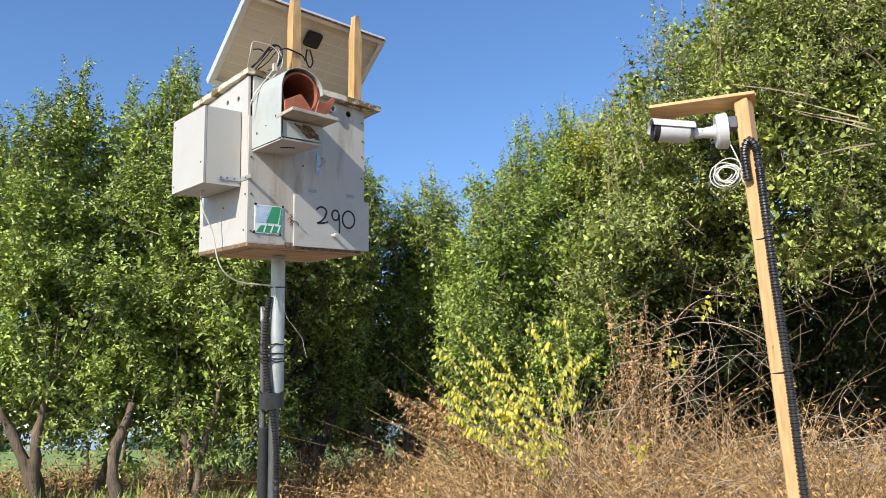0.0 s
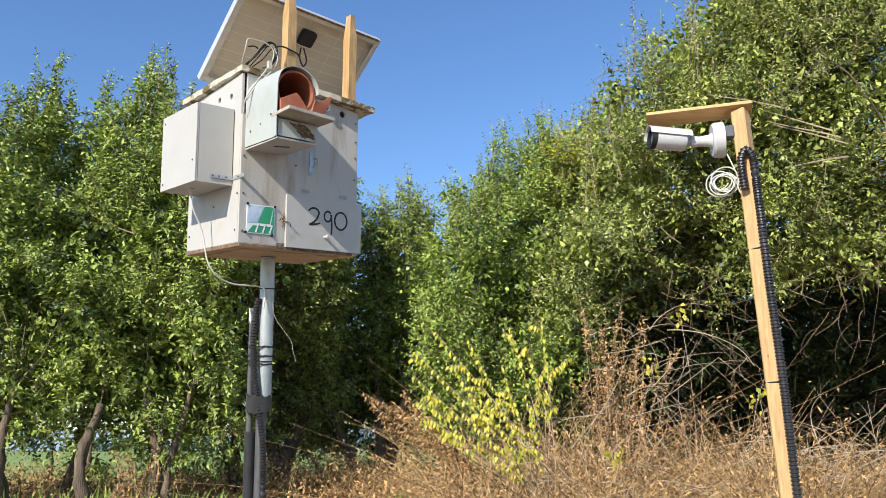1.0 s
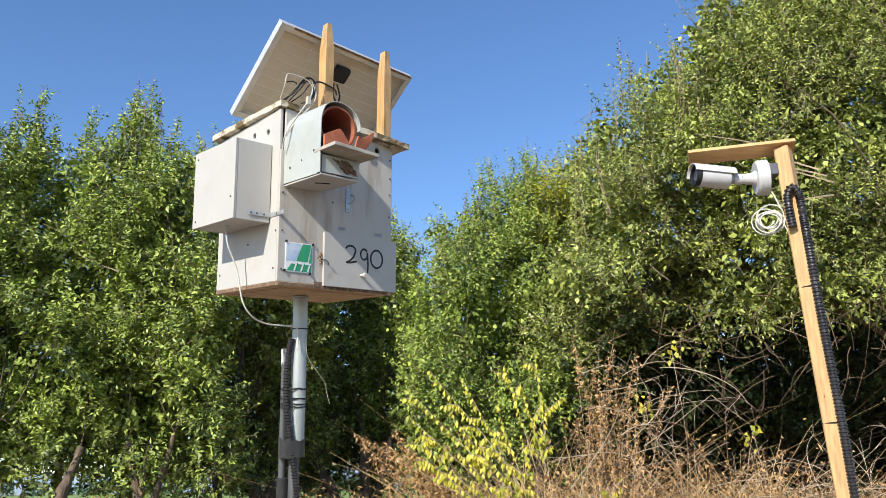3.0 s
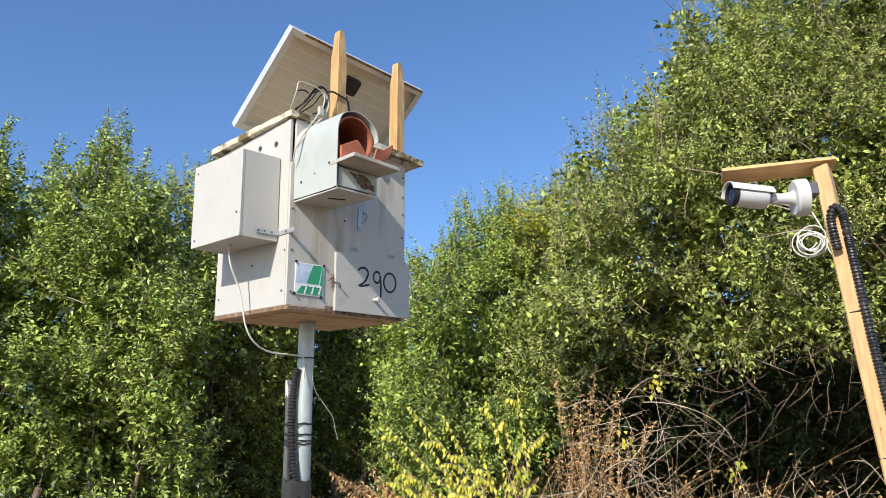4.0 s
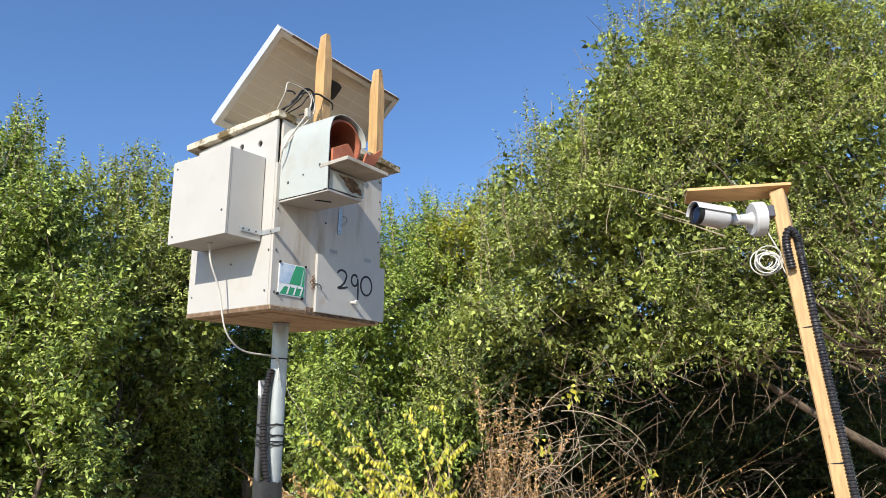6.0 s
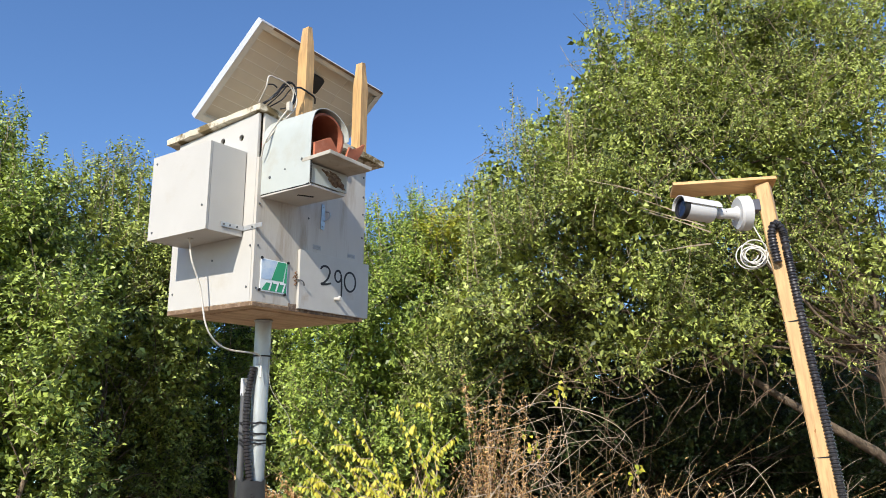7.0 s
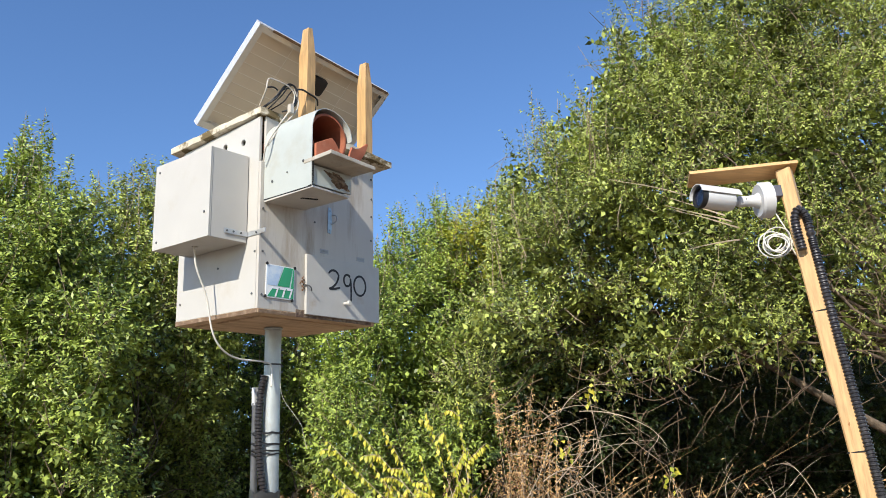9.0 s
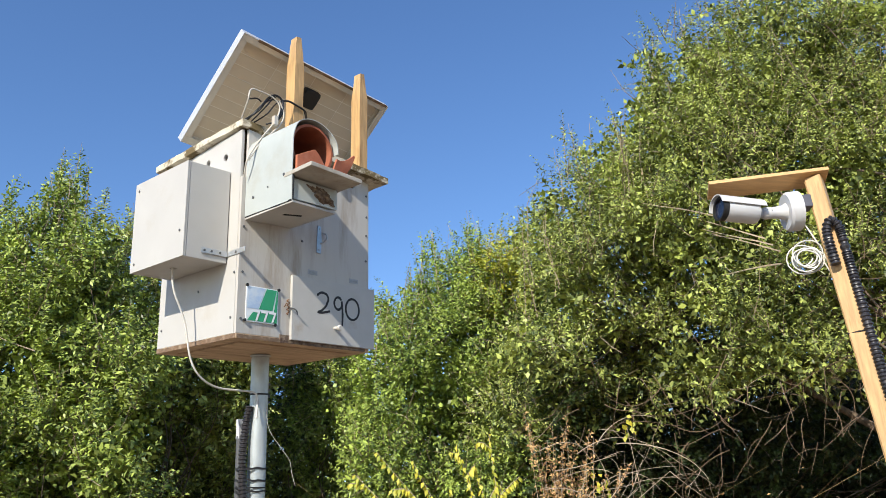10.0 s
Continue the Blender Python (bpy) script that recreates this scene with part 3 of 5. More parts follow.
STEMS_CENTRE = [(-3.04, 18.2, -0.1, -3.40, 18.0, 2.6, 0.14), (-3.00, 18.2, -0.1, -2.40, 18.0, 2.7, 0.17), (-1.15, 18.3, -0.1, -2.00, 18.0, 2.4, 0.13),
                (-1.00, 18.3, -0.1, -0.90, 18.0, 2.7, 0.13), (-0.92, 18.4, -0.1, -0.30, 18.1, 2.7, 0.11)]
left = crown_clumps(crown_rng, [(-9.4, 6.5), (-8.4, 6.8), (-7.6, 7.4), (-7.0, 7.8), (-6.2, 7.4), (-5.6, 7.7), (-4.9, 7.8), (-4.3, 7.5), (-3.7, 7.0), (-3.2, 6.4), (-2.8, 5.0)],
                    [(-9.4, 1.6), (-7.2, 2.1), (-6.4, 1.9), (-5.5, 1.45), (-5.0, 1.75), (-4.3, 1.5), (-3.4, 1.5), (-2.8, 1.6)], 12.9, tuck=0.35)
make_tree("broad tree with dense green leaves and a forked pale trunk", left, (-5.0, 13.6, 0.0), (-5.2, 13.5, 2.0), 0.17, LEAF_A, 21, stems=STEMS_LEFT, leaf=0.112, width=0.048,
          spires=[(-7.6, 14.0, 8.2), (-7.0, 14.0, 9.0), (-6.85, 14.0, 8.6), (-5.9, 14.0, 8.5), (-5.2, 14.0, 8.9), (-4.9, 14.0, 9.2), (-8.1, 14.0, 7.7), (-5.6, 14.0, 8.2), (-4.75, 14.0, 8.6), (-6.3, 14.0, 8.0), (-5.05, 14.0, 8.9)])
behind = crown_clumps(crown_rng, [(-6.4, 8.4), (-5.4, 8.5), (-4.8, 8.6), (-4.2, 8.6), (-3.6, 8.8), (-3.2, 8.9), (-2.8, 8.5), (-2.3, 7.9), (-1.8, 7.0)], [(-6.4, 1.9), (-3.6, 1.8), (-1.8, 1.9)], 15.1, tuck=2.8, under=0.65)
make_tree("tall green tree with leading shoots above its crown", behind, (-3.4, 16.4, 0.0), (-3.4, 15.8, 2.4), 0.11, LEAF_B, 22, wands=48,
          spires=[(-5.45, 15.5, 9.9), (-5.3, 15.5, 9.4), (-4.8, 15.5, 8.8), (-4.3, 15.5, 8.8), (-4.05, 15.5, 8.9), (-3.7, 15.5, 8.9), (-3.3, 15.5, 9.1), (-3.5, 15.5, 8.9), (-2.95, 15.5, 8.6)])
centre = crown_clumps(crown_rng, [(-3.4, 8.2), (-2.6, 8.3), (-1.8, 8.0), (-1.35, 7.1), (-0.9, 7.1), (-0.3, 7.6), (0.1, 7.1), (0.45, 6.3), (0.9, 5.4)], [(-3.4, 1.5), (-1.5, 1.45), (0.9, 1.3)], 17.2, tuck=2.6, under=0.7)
make_tree("shaded green tree with several dark stems", centre, (-1.6, 18.4, 0.0), (-1.4, 18.4, 2.3), 0.2, LEAF_A, 23, stems=STEMS_CENTRE, wands=48,
          spires=[(-1.75, 17.6, 8.4), (-0.25, 17.8, 8.05), (-0.1, 17.8, 7.8), (-1.0, 17.8, 7.4), (0.2, 17.8, 7.4)])
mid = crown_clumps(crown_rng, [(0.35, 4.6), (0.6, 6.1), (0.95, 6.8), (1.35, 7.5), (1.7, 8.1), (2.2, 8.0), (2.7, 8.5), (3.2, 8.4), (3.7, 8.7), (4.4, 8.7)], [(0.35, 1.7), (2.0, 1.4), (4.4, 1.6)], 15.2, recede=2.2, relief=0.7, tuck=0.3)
make_tree("bushy fresh green tree in full sun", mid, (2.0, 16.6, 0.0), (2.1, 16.0, 1.9), 0.16, LEAF_C, 24, stems=3, wands=60,
          spires=[(0.85, 15.8, 7.0), (1.55, 15.8, 8.35), (1.7, 15.8, 8.5), (1.3, 15.8, 7.9), (2.6, 16.0, 8.9), (2.75, 16.0, 8.8), (3.1, 16.0, 8.8), (2.1, 15.8, 8.3)])
lime = crown_clumps(crown_rng, [(2.9, 7.9), (3.3, 8.2), (3.9, 8.2), (4.3, 7.8)], [(2.9, 6.2), (4.3, 6.4)], 15.0, deep=1, size=0.42, step=0.5)
make_tree("slender young tree with yellow-green leaves", lime, (3.6, 15.9, 0.0), (3.6, 15.7, 5.2), 0.05, LEAF_LIME, 29, wands=44, spires=[(3.2, 15.2, 8.3), (3.6, 15.2, 8.5)], bare=0.6)
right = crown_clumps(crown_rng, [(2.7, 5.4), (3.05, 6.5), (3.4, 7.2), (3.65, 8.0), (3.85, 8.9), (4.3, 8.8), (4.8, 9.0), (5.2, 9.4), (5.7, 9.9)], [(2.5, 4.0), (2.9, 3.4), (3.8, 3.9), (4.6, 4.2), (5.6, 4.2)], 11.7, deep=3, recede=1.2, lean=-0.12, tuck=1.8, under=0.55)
make_tree("leaning green tree with hanging dead twigs below", right, (13.8, 13.3, 0.0), (5.6, 13.5, 4.4), 0.22, LEAF_B, 25, leaf=0.084, width=0.030, wands=66, long=0.52, stems=STEMS_RIGHT, hollow=-0.06, rise=0.55, bare=0.35,
          spires=[(3.62, 12.1, 8.85), (3.85, 12.1, 8.95), (2.8, 12.2, 7.2), (3.15, 12.1, 7.7), (4.7, 12.0, 9.0), (4.85, 12.0, 9.2)])
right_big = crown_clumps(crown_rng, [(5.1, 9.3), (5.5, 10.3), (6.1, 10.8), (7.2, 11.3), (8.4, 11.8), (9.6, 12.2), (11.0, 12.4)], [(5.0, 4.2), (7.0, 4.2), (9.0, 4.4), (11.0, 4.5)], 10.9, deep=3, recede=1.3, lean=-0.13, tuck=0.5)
make_tree("tall olive-green tree with small narrow leaves", right_big, (11.2, 12.6, 0.0), (9.8, 11.6, 4.2), 0.26, LEAF_B, 26, leaf=0.084, width=0.030, wands=60, long=0.54, rise=0.6, hollow=-0.06, bare=0.35,
          spires=[(5.3, 12.0, 10.5), (5.5, 11.9, 10.7), (6.1, 11.8, 11.1), (6.6, 11.7, 11.2)])
# Added to back the hollow; its darkness is partly put into the leaf colour.
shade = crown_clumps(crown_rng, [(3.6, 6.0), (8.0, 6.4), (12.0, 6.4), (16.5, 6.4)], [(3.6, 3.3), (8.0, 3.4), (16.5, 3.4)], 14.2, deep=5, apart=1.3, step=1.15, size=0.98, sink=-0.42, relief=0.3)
make_tree("low tree behind its neighbours with shade put into its leaf colour", shade, (7.4, 18.4, 0.0), (7.4, 18.0, 1.6), 0.14, LEAF_SHADED, 27, stems=3, wands=14, leaf=0.13, width=0.07, fill=15)

# Thicket added to close the hollow's gaps, its leaves coloured for shade.
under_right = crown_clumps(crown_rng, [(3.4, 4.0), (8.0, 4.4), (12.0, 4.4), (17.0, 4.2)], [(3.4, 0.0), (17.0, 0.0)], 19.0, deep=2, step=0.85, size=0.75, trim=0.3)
make_tree("dense thicket under the trees with shade put into its leaf colour", under_right, (9.0, 19.8, 0.0), (9.0, 19.6, 0.8), 0.05, LEAF_SHADED, 28, stems=4, wands=16, leaf=0.14, width=0.08, fill=23, hollow=-1.0)

# second row added to close sky gaps, with shade put into the leaf colour
rng_back = np.random.default_rng(77)
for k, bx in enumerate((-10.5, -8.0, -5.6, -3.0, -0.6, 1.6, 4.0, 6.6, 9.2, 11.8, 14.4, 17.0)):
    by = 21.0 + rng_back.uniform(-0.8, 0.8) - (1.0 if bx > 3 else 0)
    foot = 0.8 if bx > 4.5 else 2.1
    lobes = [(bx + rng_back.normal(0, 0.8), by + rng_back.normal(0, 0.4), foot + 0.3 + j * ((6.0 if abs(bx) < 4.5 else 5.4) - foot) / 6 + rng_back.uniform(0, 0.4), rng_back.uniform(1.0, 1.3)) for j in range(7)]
    make_tree("green tree in the second row with shade put into its leaf colour", lobes, (bx + rng_back.normal(0, 0.6), by + 0.3, 0.0), (bx + rng_back.normal(0, 0.5), by + 0.2, 2.4), 0.04, LEAF_SHADED, 60 + k, leaf=0.15, width=0.09, wands=14, group="second row of trees", fill=30)


# ---- dry weeds and shrubs ----
def dead_leaves(rng, p, way, size, spread=1.0):
    """Curled dead leaves that hang from the points p."""
    n = len(p)
    out = rng.normal(0, 0.75, (n, 3)) * spread + way * 0.4 + np.array([0, -0.15, -0.55])
    return leaves_at(rng, p, out, 0.074 * size, 0.025 * size, (-0.3, -0.6, 0.5), 0.9, 0.5)


def make_brush():
    """Dead weeds: arching stalks with curled brown leaves, in heaped clumps with dark hollows between."""
    rng = np.random.default_rng(5)
    clumps = []
    for k in range(320):
        x, y = rng.uniform(-0.1, 10.5), rng.uniform(9.4, 13.2)
        heap = noise.noise(Vector((x * 1.1, y * 1.1, 3.0)))
        if heap < -0.28:
            continue
        step = min(1.0, max(0.0, x / 1.2))
        h = (0.85 + 1.05 * step) * (0.92 + 0.55 * heap) * rng.uniform(0.85, 1.12)
        h *= 1.14 if 0.5 < x < 5.4 else 0.85 if x > 5.4 and y > 11 else 1.0
        clumps.append((x, y, h * (0.8 if x < 0.7 else 1.0), 44 if x < 0.7 else 76))
    for k in range(150):
        x, y = rng.uniform(-9.5, -0.4), rng.uniform(11.4, 14.4)
        clumps.append((x, y, rng.uniform(0.25, 0.5) if -4.2 < x < -0.8 else rng.uniform(0.40, 0.95), 55))
    for k in range(370):  # low litter in the shade of the trees
        x = rng.uniform(-13, 12)
        clumps.append((x, rng.uniform(14.8, 21), rng.uniform(1.2, 1.6) if x < -5.2 else rng.uniform(1.45, 1.95), 50))
    stalks, blades = [], []
    for x, y, h, n in clumps:
        a = np.stack([x + rng.normal(0, 0.20, n), y + rng.normal(0, 0.20, n), np.zeros(n)], 1)
        lean = rng.normal(0, 0.34, 2) * (0.35 if x < 0.8 else 1.0)
        way = unit(np.stack([lean[0] + rng.normal(0, 0.40, n), lean[1] + rng.normal(0, 0.40, n), np.ones(n)], 1))
        L = h * rng.uniform(0.5, 1.08, n)[:, None]
        bend = np.stack([rng.normal(0, 0.55, n), rng.normal(0, 0.45, n), -np.abs(rng.normal(0, 0.32, n))], 1) * L * (0.5 if x < 0.8 else 1.0)
        some = rng.uniform(0, 1, n) < 0.8
        th = rng.uniform(0.0035, 0.0085, (n, 1))
        sd = unit(np.cross(way, np.array([0.3, 1, 0.1]) + rng.normal(0, 0.2, (n, 3)))) * th
        pts = [a + way * L * s + bend * s * s for s in (0, 0.4, 0.75, 1.0)]
        for i in range(3):
            w0, w1 = 1 - 0.25 * i, 1 - 0.25 * (i + 1)
            stalks.append(np.stack([pts[i] - sd * w0, pts[i] + sd * w0, pts[i + 1] + sd * w1, pts[i + 1] - sd * w1], 1)[some])
        leafy = rng.uniform(0.25, 0.95)
        size = rng.uniform(0.6, 1.05) * (1.0 if y < 14.7 else 1.5)
        for s in (0.4, 0.48, 0.56, 0.64, 0.72, 0.79, 0.86, 0.93, 1.0):
            keep = rng.uniform(0, 1, n) < leafy
            p = (a + way * L * s + bend * s * s)[keep] + rng.normal(0, 0.02, (keep.sum(), 3))
            blades.append(dead_leaves(rng, p, way[keep], size))
    t = thing("dry_brush", Matrix(), "tangled dry brown weeds with dead leaves covering the ground", "dry weeds", kind="stuff")
    quads_mesh("dry_stalks", np.concatenate(stalks), STRAW, t)
    quads_mesh("dry_leaves", np.concatenate(blades), LEAF_DRY, t)


def make_weeds():
    """Green weeds with long blades round the trunks."""
    rng = np.random.default_rng(15)
    base, way = [], []
    for k in range(150):
        x, y = (rng.uniform(-8.5, -3.2), rng.uniform(12.4, 14.2)) if k < 110 else (rng.uniform(-3, 8), rng.uniform(14, 19))
        n = 26
        base.append(np.stack([x + rng.normal(0, 0.14, n), y + rng.normal(0, 0.14, n), rng.uniform(0, 0.55, n)], 1))
        way.append(np.stack([rng.normal(0, 0.55, n), rng.normal(0, 0.55, n), np.ones(n)], 1))
    q = leaves_at(rng, np.concatenate(base), np.concatenate(way), 0.5, 0.030, (0, -0.8, 0.4), 0.6, 0.15)
    t = quads_mesh("green_weeds", q, LEAF_C)
    tagged(t, "tufts of long-bladed green weeds round the tree trunks", "weeds", kind="stuff")


def along_path(arr, s):
    """Points and ways at the shares s of a path of points."""
    s = np.clip(s, 0, 0.9999) * (len(arr) - 1)
    i = s.astype(int)
    return arr[i] + (arr[i + 1] - arr[i]) * (s - i)[:, None], unit(arr[i + 1] - arr[i])


def make_dead_shrub(label, base, tips, leaves, seed, stem_r=0.007, start=0.3, size=1.0, spread=1.0, group="", foot=0.10):
    """A dead shrub of thin arching stems with withered leaves along each."""
    rng = np.random.default_rng(seed)
    t = thing("dead_shrub", Matrix.Translation(base), label, "shrub", group)
    bm = bmesh.new()
    q = []
    for tip in tips:
        a = Vector((rng.normal(0, foot), rng.normal(0, foot), 0))
        b = Vector(tip) - Vector(base)
        c = a.lerp(b, 0.55) + Vector((0, 0, 0.10 * (b - a).length)) + Vector(rng.normal(0, 0.06, 3))
        pts = glide([a, c, b], 0.12)
        tube(pts, lambda s: stem_r * (1.1 - 0.8 * s), 5, 0.0, bm)
        p, way = along_path(np.array([list(v) for v in pts]), rng.uniform(start, 1.0, leaves))
        q.append(dead_leaves(rng, p + rng.normal(0, 0.018, p.shape), way, size, spread))
    smooth(part("stemwork", bm, DEAD, t), 60)
    quads_mesh("leaves", np.concatenate(q), LEAF_DRY, t)
    return t


def make_yellow_shrub():
    """Slanting stems; side shoots near their tips carry drooping leaves in two rows."""
    rng = np.random.default_rng(8)
    base = (1.95, 10.8, 0.0)
    t = thing("yellow_shrub", Matrix.Translation(base), "straggly shrub with yellow autumn leaves on thin slanting stems", "shrub")
    tips = [(0.18, 10.5, 3.08), (-0.08, 10.5, 2.82), (-0.10, 10.4, 2.50), (0.02, 10.4, 2.22), (0.10, 10.4, 1.98), (0.62, 10.6, 2.98), (0.45, 10.5, 2.55),
            (1.18, 10.6, 3.16), (1.62, 10.7, 3.30), (1.05, 10.5, 2.62), (1.40, 10.6, 2.85), (0.75, 10.4, 2.20), (1.75, 10.8, 2.70), (1.35, 10.5, 2.25)]
    tips += [(rng.uniform(0.25, 1.75), rng.uniform(10.1, 10.7), rng.uniform(1.45, 2.15)) for k in range(5)]
    bm = bmesh.new()
    q = []
    for j, tip in enumerate(tips):
        a = Vector((rng.normal(-0.15, 0.12), rng.normal(0, 0.10), 0))
        b = Vector(tip) - Vector(base)
        c = Vector((a.x * 0.6 + b.x * 0.32, a.y * 0.5 + b.y * 0.5, 0.50 * b.z + rng.normal(0, 0.05)))
        pts = glide([a, c, b], 0.10)
        tube(pts, lambda s: 0.0075 * (1.1 - 0.75 * s), 5, 0.0, bm)
        arr = np.array([list(v) for v in pts])
        rows = [(arr[int(len(arr) * 0.74):], 0.045)]
        for k in range(3 if j < 13 else 2):
            p, way = along_path(arr, np.array([rng.uniform(0.62, 0.95)]))
            d = unit(way[0] * 0.6 + np.array([-0.75 if rng.uniform() < 0.75 else 0.6, rng.normal(0, 0.3), rng.uniform(-0.1, 0.35)]))
            n = rng.uniform(0.18, 0.38)
            side = [Vector(p[0]), Vector(p[0] + d * n * 0.5 + np.array([0, 0, 0.015])), Vector(p[0] + d * n - np.array([0, 0, 0.03]))]
            line = glide(side, 0.05)
            tube(line, 0.0035, 4, 0.0, bm)
            rows.append((np.array([list(v) for v in line]), 0.023))
        for line, pitch in rows:
            run = float(np.linalg.norm(np.diff(line, axis=0), axis=1).sum())
            n = max(3, int(run / pitch))
            p, way = along_path(line, np.linspace(0.04, 1.0, n))
            flank = np.where(np.arange(n) % 2, 1.0, -1.0)[:, None] * unit(np.cross(way, np.array([0, 0, 1.0])))
            out = flank * 0.35 + way * 0.25 + np.array([0, -0.05, -0.85]) + rng.normal(0, 0.16, p.shape)
            q.append(leaves_at(rng, p, out, 0.090, 0.043, (-0.35, -0.9, 0.25), 0.35, 0.22))
    smooth(part("stemwork", bm, DEAD, t), 60)
    quads_mesh("leaves", np.concatenate(q), LEAF_YELLOW, t)
    # single yellow sprigs farther along the weeds
    for x, y, z in ((4.55, 10.8, 2.30), (3.35, 11.6, 2.75), (2.35, 10.0, 1.55), (3.9, 11.8, 3.55)):
        s = thing("yellow_sprig", Matrix.Translation((x, y, 0)), "single sprig of yellow-green leaves among the dry weeds", "sprig", "yellow sprigs")
        bm = tube([(0.05, 0.02, 0), (0.10, 0, z * 0.6), (0, 0, z)], 0.004, 5, 0.15)
        smooth(part("stem", bm, DEAD, s), 60)
        p = rng.normal(0, 0.07, (12, 3)) + np.array([0, 0, z])
        quads_mesh("leaves", leaves_at(rng, p, rng.normal(0, 0.4, p.shape) + np.array([0, 0, -0.7]), 0.11, 0.06, (-0.3, -0.9, 0.3), 0.4, 0.2), LEAF_YELLOW, s)


def make_dead_branch():
    rng = np.random.default_rng(9)
    tips = [(-0.80, 11.6, 2.35), (-0.74, 11.6, 2.22), (-0.62, 11.7, 2.05), (-0.25, 11.5, 2.34), (-0.5, 11.5, 1.9), (0.1, 11.6, 2.0), (0.2, 11.4, 1.7), (-0.4, 11.6, 2.2), (-0.1, 11.5, 1.85), (-0.70, 11.6, 2.30), (-0.2, 11.6, 2.2), (-0.45, 11.5, 2.12)]
    make_dead_shrub("dead shrub with curled orange-brown leaves on long twigs", (1.3, 11.7, 0.3), tips, 170, 32, start=0.42, size=1.05, spread=0.6)
    for bx, by, h, n in ((0.15, 10.9, 1.3, 14), (0.6, 10.4, 1.5, 14), (3.6, 10.6, 1.95, 18), (4.6, 10.9, 1.95, 16), (2.4, 10.3, 1.9, 18), (5.8, 10.8, 1.8, 14), (-4.6, 11.8, 1.1, 12), (-4.4, 12.9, 1.45, 18)):
        tips = [(bx + rng.normal(0, 0.45 if by != 12.9 else 0.25), by + rng.normal(0, 0.3), h * rng.uniform(0.6, 1.1)) for k in range(n)]
        make_dead_shrub("low dead shrub with withered brown leaves among the weeds", (bx, by, 0.0), tips, 85, int(500 + bx * 10), size=0.9, group="dead shrubs among the weeds")
    tips = []
    for k in range(38):
        z = 1.9 + 1.95 * rng.uniform(0, 1) ** 0.8
        tips.append((2.72 + rng.normal(0, 0.36 - 0.09 * (z - 1.7)), 11.8 + rng.normal(0, 0.25), z))
    tips += [(3.35 + rng.normal(0, 0.2), 11.8 + rng.normal(0, 0.2), rng.uniform(2.6, 3.7)) for k in range(12)]
    make_dead_shrub("upright clump of dead brown stalks with withered leaves", (2.8, 11.9, 0.0), tips, 95, 33, stem_r=0.005, start=0.42, size=0.85, spread=0.8, foot=0.22)


